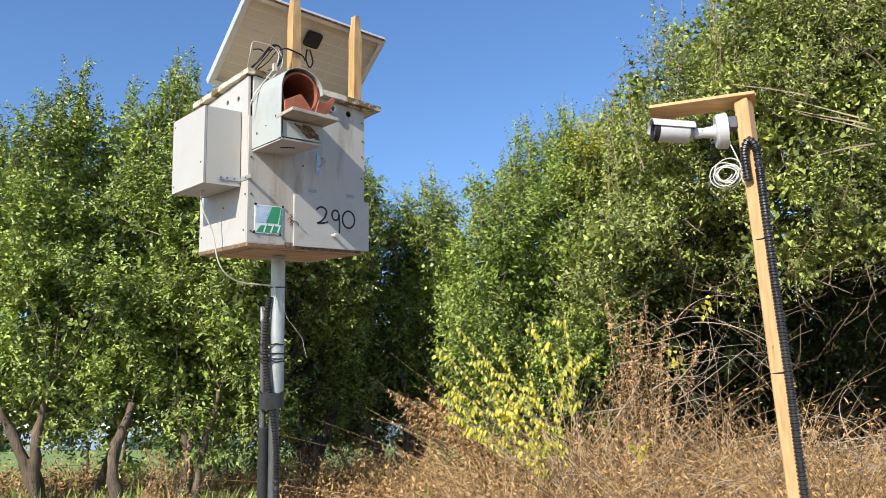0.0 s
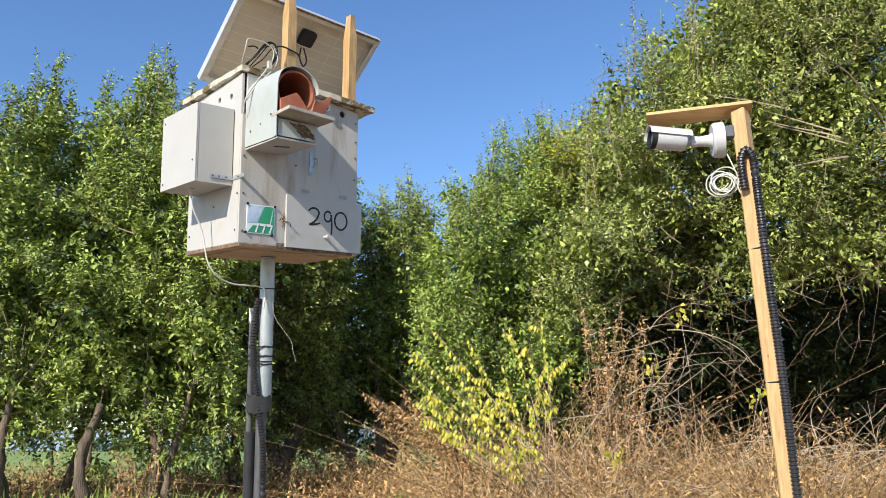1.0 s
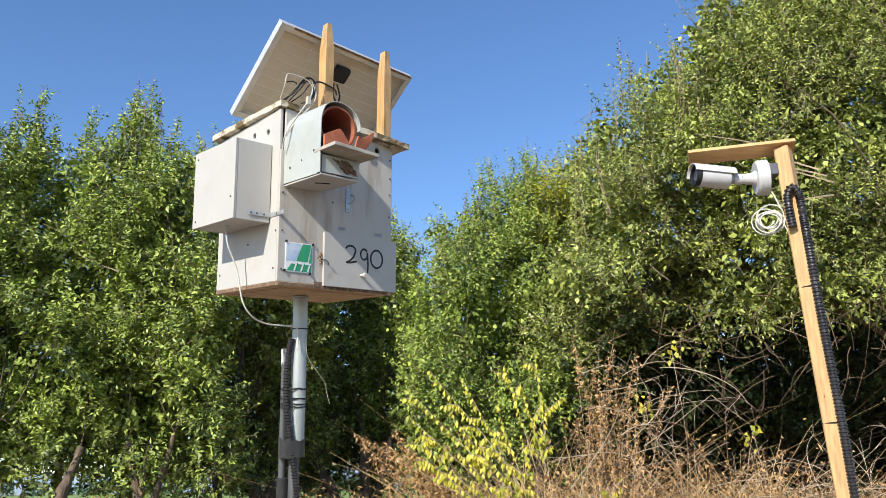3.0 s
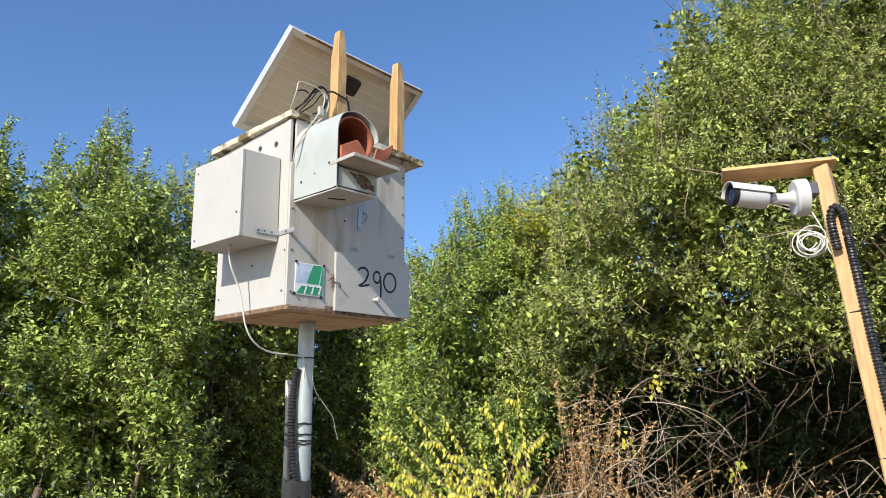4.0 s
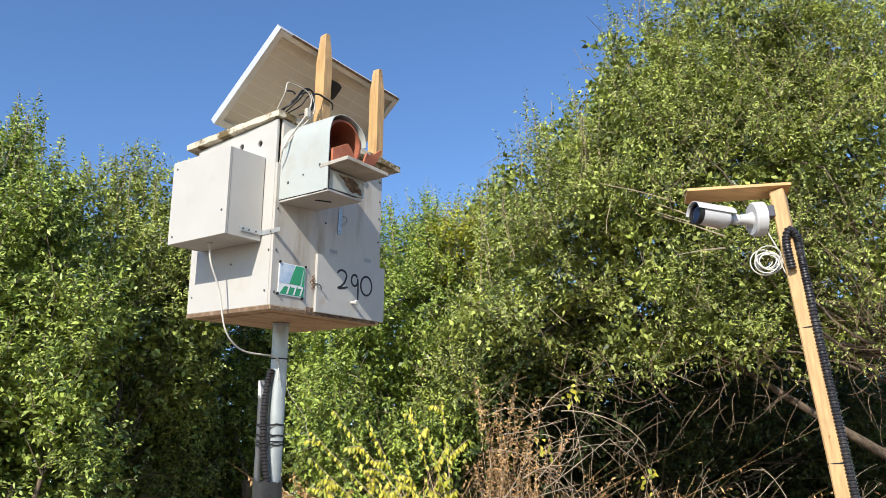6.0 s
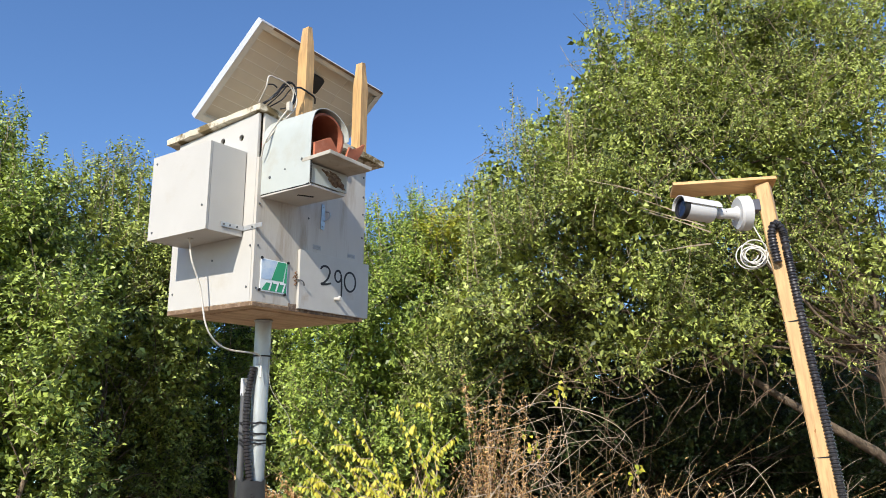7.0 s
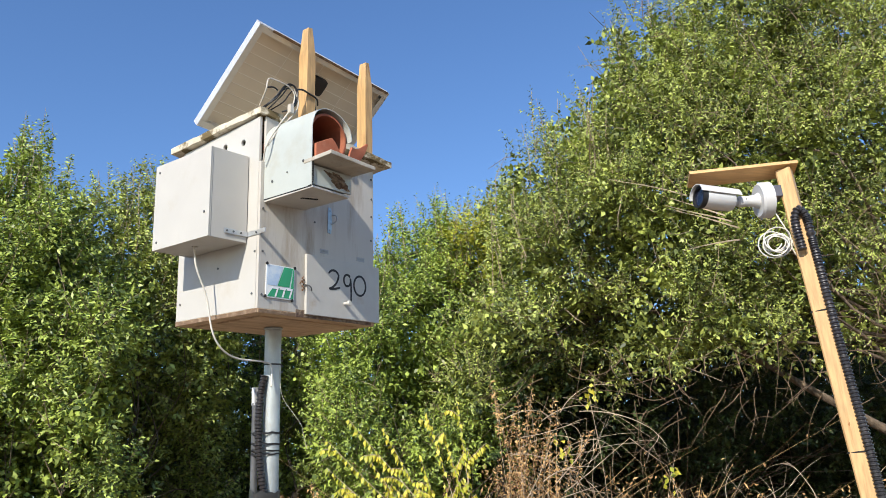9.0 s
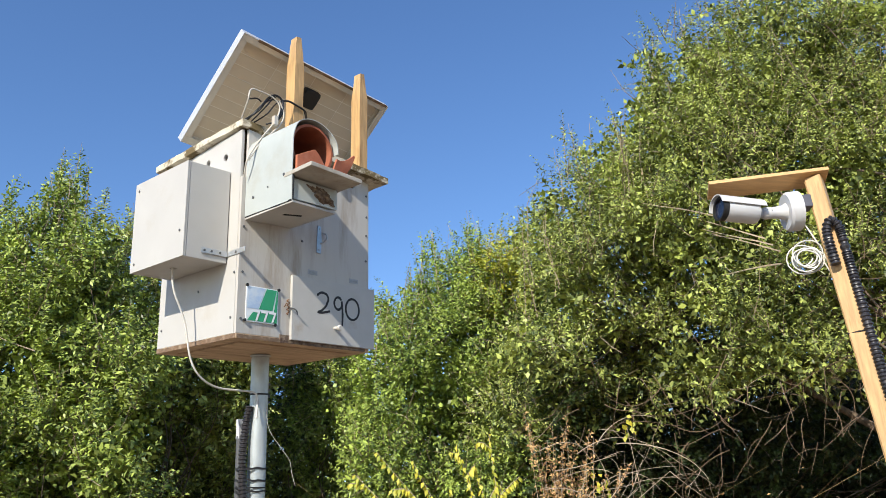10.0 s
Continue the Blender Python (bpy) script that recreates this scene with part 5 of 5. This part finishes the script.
def make_solar_panel():
    p = thing("solar_panel", BOX, "tilted solar panel in an aluminium frame, seen from its pale back", "solar panel")
    tl, tr, bl = Vector((-0.002, 0.022, 1.016)), Vector((0.693, 0.050, 0.983)), Vector((-0.042, 0.345, 0.712))
    u = (tr - tl).normalized()
    w = (bl - tl) - u * (bl - tl).dot(u)
    h = w.length
    w.normalize()
    n = u.cross(w)              # away from the viewer, to the sky
    wide = (tr - tl).length
    m = Matrix(((u.x, w.x, n.x, tl.x), (u.y, w.y, n.y, tl.y), (u.z, w.z, n.z, tl.z), (0, 0, 0, 1)))

    def put(name, bm, mt, label="", parent=p):
        bm.transform(m)
        return part(name, bm, mt, parent, label)
    th, lip = 0.030, 0.026
    s = -1.0 if n.z < 0 else 1.0
    for nm, lo, hi in (("frame_bar", (0, 0, 0), (wide, 0.003, th)), ("frame_bar", (0, h - 0.003, 0), (wide, h, th)), ("frame_bar", (0, 0.0035, 0), (0.003, h - 0.0035, th)), ("frame_bar", (wide - 0.003, 0.0035, 0), (wide, h - 0.0035, th))):
        put(nm, block(lo[:2] + (min(lo[2], hi[2] * s),), hi[:2] + (max(lo[2], hi[2] * s),), 0.0005), ALU, "aluminium frame side")
    for lo, hi in (((0.0035, 0.0035), (wide - 0.0035, lip)), ((0.0035, h - lip), (wide - 0.0035, h - 0.0035)), ((0.0035, lip + 0.0005), (lip, h - lip - 0.0005)), ((wide - lip, lip + 0.0005), (wide - 0.0035, h - lip - 0.0005))):
        z = sorted((0.0004 * s, 0.0024 * s))
        put("frame_lip", block(lo + (z[0],), hi + (z[1],), 0.0004), LIP, "folded back lip of the frame")
    z = sorted((-0.0030 * s, 0.0002 * s))
    # Dark strip added: the shadowed upper frame bar is put in as colour.
    put("shade_strip", block((0.06, -0.0020, z[0]), (wide - 0.012, 0.0075, z[1]), 0.0006, 0.0008, 9), EDGE, "dark strip standing for shade along the upper edge")
    z = sorted((0.022 * s, 0.027 * s))
    put("backsheet", block((0.0035, 0.0035, z[0]), (wide - 0.0035, h - 0.0035, z[1]), 0), BACKSHEET, "pale plastic back of the panel")
    # cells showing through the back
    cols, rows_n = 4, 9
    cw, chh = (wide - 0.056) / cols, (h - 0.056) / rows_n
    z = sorted((0.0212 * s, 0.0219 * s))
    cell = put("cell", block((0.028 + 0.0015, 0.028 + 0.0015, z[0]), (0.028 + cw - 0.0015, 0.028 + chh - 0.0015, z[1]), 0), CELL)
    for i in range(cols):
        for j in range(rows_n):
            if i or j:
                c = new("cell", cell.data)
                c.parent = p
                c.matrix_basis = Matrix.Translation((u * cw * i + w * chh * j))
    # junction box with its cable loop
    jm = m @ Matrix.Translation((0.362, 0.110, 0.010 * s))
    bm = block((-0.040, -0.036, min(0, 0.012 * s) - 0.022 * (s > 0)), (0.034, 0.038, max(0, 0.012 * s) + 0.022 * (s < 0)), 0.016)
    bm.transform(jm)
    jb = smooth(part("junction_box", bm, BLACK, p, "black plastic junction box"))
    q = jm @ Vector((-0.01, 0.05, -0.010 * s))
    smooth(part("cable_loop", tube([q, q + Vector((-0.012, -0.012, -0.05)), q + Vector((0.004, -0.016, -0.085)), q + Vector((0.022, -0.012, -0.055)), q + Vector((0.012, -0.004, 0.0))], 0.0035, 8, 0.005), CABLE_BLACK, jb, "short loop of black cable"))


def make_roof_cables():
    c = thing("cable_bundle", BOX, "loops of white and black cable tied to a timber upright", "cables")
    loop = lambda pts, r, mt, nm, lab: smooth(part(nm, tube(pts, r, 8, 0.008), mt, c, lab), 60)
    loop([(-0.004, 0.012, 0.700), (-0.017, -0.038, 0.741), (-0.009, -0.04, 0.782), (0.024, -0.04, 0.787), (0.076, -0.04, 0.783), (0.101, -0.045, 0.757), (0.092, -0.045, 0.711), (0.066, -0.05, 0.673), (0.018, -0.05, 0.602), (-0.011, -0.04, 0.542), (-0.004, -0.015, 0.492)], 0.0027, CABLE_OLD, "white_cable", "looped white cable")
    loop([(0.100, -0.044, 0.778), (0.118, -0.046, 0.735), (0.104, -0.05, 0.694), (0.072, -0.05, 0.654), (0.024, -0.055, 0.600), (-0.006, -0.04, 0.540)], 0.0026, CABLE_OLD, "white_cable", "white cable")
    loop([(0.010, 0.010, 0.692), (0.035, -0.035, 0.740), (0.064, -0.035, 0.780), (0.090, -0.038, 0.796), (0.112, -0.042, 0.784), (0.114, -0.045, 0.752), (0.090, -0.04, 0.704), (0.066, -0.02, 0.690)], 0.0030, CABLE_BLACK, "black_cable", "looped black cable")
    loop([(0.002, 0.012, 0.692), (0.030, -0.03, 0.727), (0.059, -0.03, 0.769), (0.087, -0.034, 0.794)], 0.0028, CABLE_BLACK, "black_cable", "black cable")
    for dx, dz in ((0.014, 0.004), (-0.008, -0.012), (0.022, -0.016)):
        loop([(0.010 + dx, 0.010, 0.690), (0.038 + dx, -0.033, 0.736 + dz), (0.066 + dx, -0.034, 0.776 + dz), (0.092 + dx * 0.5, -0.037, 0.790 + dz), (0.112 + dx * 0.3, -0.041, 0.770 + dz), (0.106, -0.043, 0.735 + dz), (0.085, -0.03, 0.692)], 0.0023, CABLE_BLACK, "black_cable", "looped black cable")
    loop([(0.006, -0.010, 0.765), (0.030, -0.02, 0.770), (0.046, -0.02, 0.764)], 0.0028, CABLE_BLACK, "black_cable", "short black cable end")
    loop([(0.098, -0.040, 0.773), (0.135, -0.040, 0.790), (0.171, -0.0385, 0.788), (0.210, -0.0385, 0.778), (0.240, -0.010, 0.772)], 0.0034, CABLE_BLACK, "cable_tie", "black cable tie round the upright")
    smooth(part("clip", block((0.074, -0.058, 0.680), (0.090, -0.042, 0.712), 0.003, 0.003, 3, 2), CABLE_OLD, c, "white cable clip"))


def make_drop_cable():
    c = thing("drop_cable", BOX, "thin white cable hanging from the equipment box to the pole", "cable")
    smooth(part("cable", tube([(-0.090, 0.232, 0.250), (-0.098, 0.218, 0.205), (-0.092, 0.21, 0.146), (-0.050, 0.21, 0.056), (-0.025, 0.205, -0.058), (0.018, 0.207, -0.116), (0.093, 0.219, -0.143), (0.213, 0.226, -0.148), (0.236, 0.215, -0.165), (0.225, 0.200, -0.235)], 0.0033, 8, 0.01), CABLE_WHITE, c), 60)


def make_pole():
    p = thing("pole", BOX, "galvanised steel pole carrying the nest box, standing in the ground", "pole")
    cx, cy = 0.261, 0.240
    low = -2.47
    smooth(part("upper_tube", spin([(0.0, 0), (0.0300, 0), (0.0300, 0.605), (0.0, 0.605)], 32, axis((cx, cy, -0.635), (cx, cy, 0))), STEEL, p, "pale galvanised tube"))
    smooth(part("lower_tube", rod((cx - 0.010, cy, low), (cx - 0.010, cy, -0.6365), 0.021, sides=24), STEEL_DARK, p, "thinner dark steel tube below the tape"))
    smooth(part("flange", rod((cx, cy, -0.0290), (cx, cy, -0.0205), 0.035, sides=32), STEEL, p))
    # thinner dark tube beside it, from half way down
    ax, ay = cx - 0.050, cy + 0.028
    smooth(part("side_tube", rod((ax + 0.012, ay + 0.004, low), (ax, ay, -0.290), 0.016, 0.012, 20), STEEL_DARK, p, "dark steel tube strapped to the pole"))
    part("side_cap", block((ax - 0.011, ay - 0.009, -0.300), (ax + 0.006, ay + 0.008, -0.236), 0.003, 0.003, 4, 6), CAM_WHITE, p, "torn white tube end")
    smooth(part("lower_sleeve", rod((ax + 0.014, ay + 0.004, low), (ax + 0.008, ay + 0.002, -0.74), 0.026, 0.022, 20), TAPE, p, "dark sleeve round the side tube"))
    right, near = Vector((0.883, -0.469)), Vector((-0.463, -0.878))

    def wrap(z0, z1, half_w, half_n, shift, ahead, mt, nm, lab, wob=0.0):
        """A band drawn round the tubes."""
        n = 40
        mid = Vector((cx, cy)) + right * shift + near * ahead
        ring = [mid + right * half_w * math.copysign(abs(math.cos(2 * math.pi * k / n)) ** 0.7, math.cos(2 * math.pi * k / n)) + near * half_n * math.copysign(abs(math.sin(2 * math.pi * k / n)) ** 0.7, math.sin(2 * math.pi * k / n)) for k in range(n)]
        bm = bmesh.new()
        rows_z = [z0 + (z1 - z0) * s for s in (0, 0.33, 0.66, 1)]
        grid = [[bm.verts.new((q.x, q.y, z + wob * noise.noise(Vector((q.x * 40, q.y * 40, z * 30))))) for q in ring] for z in rows_z]
        for a, b in zip(grid, grid[1:]):
            for i in range(n):
                bm.faces.new((a[i], a[(i + 1) % n], b[(i + 1) % n], b[i]))
        bmesh.ops.recalc_face_normals(bm, faces=bm.faces[:])
        bmesh.ops.solidify(bm, geom=bm.faces[:], thickness=0.0015)
        return smooth(part(nm, bm, mt, p, lab), 60)
    wrap(-0.660, -0.592, 0.0520, 0.042, -0.020, 0.010, TAPE, "tape", "wide band of black tape", 0.012)
    for z in (-0.395, -0.432, -0.455, -0.468):
        wrap(z - 0.003, z + 0.003, 0.050, 0.034, -0.019, 0.0, BLACK, "cable_tie", "black cable tie", 0.006)
    smooth(part("cable_tie", spin([(0.0305, -0.0025), (0.0335, -0.0025), (0.0335, 0.0025), (0.0305, 0.0025), (0.0305, -0.0025)], 32, Matrix.Translation((cx, cy, -0.155))), BLACK, p, "black cable tie"))
    off = lambda d, z: (cx + 0.883 * d - 0.012, cy - 0.469 * d - 0.02, z)
    smooth(part("loose_wire", tube([off(0.020, -0.160), off(0.033, -0.265), off(0.075, -0.330), off(0.105, -0.372), off(0.113, -0.41), off(0.126, -0.455)], 0.0009, 6, 0.01), CABLE_OLD, p, "thin loose end of wire"), 60)
    for k in range(5):
        z = -0.10 - 0.02 * k
        part("rust_stud", block((cx + 0.026, cy - 0.016, z - 0.004), (cx + 0.034, cy - 0.010, z + 0.004), 0.001), STEEL_DARK, p)


def make_pole_conduit():
    c = thing("conduit", BOX, "black ribbed plastic conduit running up the pole", "conduit")
    cx, cy = 0.261, 0.240
    pts = []
    for z, d, n in ((-2.46, 0.0, 0.052), (-1.6, 0.004, 0.052), (-1.0, 0.006, 0.050), (-0.89, 0.005, 0.050), (-0.78, 0.0, 0.050), (-0.646, -0.020, 0.040), (-0.509, -0.041, 0.032), (-0.373, -0.050, 0.024), (-0.27, -0.044, 0.020), (-0.195, -0.034, 0.024)):
        pts.append((cx + 0.883 * d - 0.463 * n, cy - 0.469 * d - 0.878 * n, z))
    smooth(part("ribbed_tube", corrugated(pts, 0.0140, 0.0120), CONDUIT, c), 30)


# ---- the watching camera on its timber post ----
def make_timber_post():
    base, top = Vector((1.172, 2.640, -0.3)), Vector((1.156, 2.802, 2.838))
    turn = radians(38)
    p = thing("timber_post", Matrix(), "squared pine post leaning slightly, standing in the ground", "post")
    m = axis(base, top)
    h = (top - base).length
    bm = bmesh.new()
    s = 0.0245
    rings = []
    n = 40
    for k in range(n + 1):
        z = h * k / n
        ring = []
        for a in range(4):
            for e in (-0.10, 0.10):
                ang = turn + math.pi / 2 * a + math.pi / 4 + e
                r = s * 1.40
                ring.append(bm.verts.new((r * math.cos(ang) + 0.0012 * noise.noise(Vector((z * 3, a, 0))), r * math.sin(ang) + 0.0012 * noise.noise(Vector((z * 3, a, 5))), z)))
        rings.append(ring)
    for a, b in zip(rings, rings[1:]):
        for i in range(8):
            bm.faces.new((a[i], a[(i + 1) % 8], b[(i + 1) % 8], b[i]))
    bm.faces.new(rings[0][::-1])
    bm.faces.new(rings[-1])
    bm.transform(m)
    part("shaft", bm, TIMBER, p, "sawn pine shaft with knots")
    # roof board over the camera
    a, b = Vector((1.180, 2.744, 2.846)), Vector((0.822, 2.886, 2.854))
    d = Vector((0.365, 0.93, -0.16)).normalized() * 0.098
    up = Vector((0.02, 0.16, 0.98)).normalized() * 0.013
    part("cover_board", hexa([a, b, b + d, a + d, a + up, b + up, b + d + up, a + d + up], 0.0015), BOARD, p, "sawn pine board sheltering the camera")
    for z, r in ((1.90, 0.012), (1.02, 0.010), (2.42, 0.006)):
        q = base.lerp(top, (z + 0.3) / (2.838 + 0.3))
        nrm = Vector((-0.55, -0.83, 0)).normalized()
        smooth(part("knot", spin([(0, 0), (r, 0), (r * 0.8, 0.0014), (0, 0.002)], 16, axis(q + nrm * 0.0243, q + nrm)), KNOT, p, "dark knot"))
    for z in (2.288, 1.812):
        q = base.lerp(top, (z + 0.3) / (2.838 + 0.3))
        bm = bmesh.new()
        ring = [Vector((math.cos(turn + math.pi / 4 + k * math.pi / 2), math.sin(turn + math.pi / 4 + k * math.pi / 2), 0)) * 0.0362 for k in range(4)]
        for k in range(4):
            tube([q + ring[k], q + ring[(k + 1) % 4]], 0.0028, 6, 0.0, bm)
        part("cable_tie", bm, BLACK, p, "black cable tie round the post")


def make_security_camera():
    a, r0 = Vector((0.829, 2.858, 2.748)), Vector((0.962, 2.862, 2.737))
    c = thing("security_camera", Matrix(), "white bullet security camera on a round wall mount", "camera")
    w = (r0 - a).normalized()
    R = 0.040
    smooth(part("body", spin([(0, 0.012), (R - 0.004, 0.012), (R - 0.003, 0.006), (R, 0.010), (R, 0.120), (R - 0.004, 0.128), (R - 0.012, 0.130), (0, 0.130)], 40, axis(a, r0)), CAM_WHITE, c, "white tube housing"))
    smooth(part("front_ring", spin([(R - 0.006, -0.006), (R + 0.0008, -0.006), (R + 0.0008, 0.013), (R - 0.006, 0.013), (R - 0.006, -0.006)], 40, axis(a, r0)), BLACK, c, "black front ring"))
    smooth(part("lens", spin([(0, 0.003), (0.010, 0.002), (R - 0.006, 0.001), (R - 0.006, 0.006), (0, 0.006)], 40, axis(a, r0)), LENS, c, "dark glass front"))
    # sunshield: arc over the top
    m = axis(a, r0)
    up_local = m.to_3x3().inverted() @ Vector((0, 0, 1))
    mid = math.atan2(up_local.y, up_local.x)
    bm = bmesh.new()
    grid = []
    for z in (-0.016, -0.014, 0.06, 0.142, 0.145):
        rr = R + 0.0075
        grid.append([bm.verts.new((rr * math.cos(mid + radians(k)), rr * math.sin(mid + radians(k)), z)) for k in range(-86, 87, 7)])
    for p, q in zip(grid, grid[1:]):
        for i in range(len(p) - 1):
            bm.faces.new((p[i], p[i + 1], q[i + 1], q[i]))
    bmesh.ops.recalc_face_normals(bm, faces=bm.faces[:])
    bmesh.ops.solidify(bm, geom=bm.faces[:], thickness=0.003)
    bm.transform(m)
    smooth(part("sunshield", bm, CAM_WHITE, c, "white sunshield"), 40)
    # joint, arm, mount
    disc = Vector((1.079, 2.846, 2.737))
    out = Vector((0.97, -0.22, 0.02)).normalized()
    neck = a + w * 0.130
    smooth(part("joint", rod(neck, neck + w * 0.028, 0.017, sides=24), CAM_GREY, c, "grey swivel joint"))
    arm0, arm1 = neck + w * 0.022, disc - out * 0.012
    smooth(part("arm", spin([(0, 0), (0.018, 0), (0.021, 0.008), (0.021, 0.022), (0.019, 0.030), (0.023, (arm1 - arm0).length * 0.75), (0.036, (arm1 - arm0).length), (0, (arm1 - arm0).length)], 32, axis(arm0, arm1)), CAM_WHITE, c, "white swivel arm"))
    for k in (0.3, 0.62):
        q = arm0.lerp(arm1, k) + Vector((-0.25, -0.95, 0.1)) * 0.016
        smooth(part("screw", rod(q, q + Vector((-0.25, -0.95, 0.1)) * 0.004, 0.0045, sides=10), BLACK, c))
    smooth(part("mount", spin([(0, -0.020), (0.060, -0.022), (0.067, -0.014), (0.068, 0.020), (0, 0.020)], 48, axis(disc, disc + out)), CAM_WHITE, c, "round white junction mount"))
    bm = block((-0.026, -0.020, 0.0205), (0.026, 0.024, 0.060), 0.003)
    bm.transform(Matrix.Translation((-0.010, -0.020, 0.014)) @ axis(disc, disc + out))
    part("bracket", bm, BRACKET, c, "dark grey fixing block")


def make_camera_conduit():
    c = thing("conduit", Matrix(), "black ribbed conduit bent over at the top of the post", "conduit")
    base, top = Vector((1.172, 2.640, -0.3)), Vector((1.156, 2.802, 2.838))

    def beside(z, off=0.0, near=0.0):
        return base.lerp(top, (z + 0.3) / 3.138) + Vector((0.92, -0.39, 0)) * (0.020 + off) + Vector((-0.39, -0.92, 0)) * (0.036 + near)
    pts = [beside(2.510, -0.038, 0.008), beside(2.575, -0.040, 0.010), beside(2.630, -0.037, 0.010), beside(2.662, -0.018, 0.010), beside(2.632, 0.002, 0.008), beside(2.55, 0.004), beside(2.2, 0.002), beside(1.8, 0.004), beside(1.4), beside(0.8), beside(0.02)]
    smooth(part("ribbed_tube", corrugated(pts, 0.0158, 0.0120), CONDUIT, c), 30)


def make_cable_coil():
    c = thing("cable_coil", Matrix(), "coil of thin white cable hung below the camera", "cable")
    rng = np.random.default_rng(4)
    centre = Vector((1.072, 2.816, 2.556))
    u, v = Vector((0.93, -0.36, 0.0)).normalized(), Vector((0.05, 0.03, 1)).normalized()
    nrm = u.cross(v)
    bm = bmesh.new()
    pts = []
    for k in range(7 * 20):
        a = 2 * math.pi * k / 20
        r = 0.038 + 0.010 * math.sin(a * 0.37 + 1) + 0.006 * math.sin(a * 1.13)
        pts.append(centre + u * (r * 1.08 * math.cos(a) + 0.006 * math.sin(a * 0.53)) + v * (r * math.sin(a) + 0.007 * math.cos(a * 0.41)) + nrm * (0.010 * math.sin(a * 0.29) + 0.004 * math.sin(a * 2.1)))
    tube(pts, 0.0026, 6, 0.0, bm)
    smooth(part("coil", bm, CABLE_WHITE, c), 60)
    bm = bmesh.new()
    tube([(1.095, 2.825, 2.69), (1.105, 2.815, 2.65), (1.118, 2.805, 2.60), (1.128, 2.797, 2.545), (1.140, 2.792, 2.495), (1.150, 2.790, 2.510), (1.142, 2.795, 2.560)], 0.0026, 6, 0.008, bm)
    tube([centre + u * 0.045, Vector((1.125, 2.80, 2.52)), Vector((1.138, 2.793, 2.487)), Vector((1.148, 2.79, 2.50)), Vector((1.140, 2.797, 2.55))], 0.0026, 6, 0.008, bm)
    smooth(part("lead", bm, CABLE_WHITE, c), 60)


make_nest_box()
make_equipment_box()
make_solar_panel()
make_roof_cables()
make_drop_cable()
make_pole()
make_pole_conduit()
make_timber_post()
make_security_camera()
make_camera_conduit()
make_cable_coil()
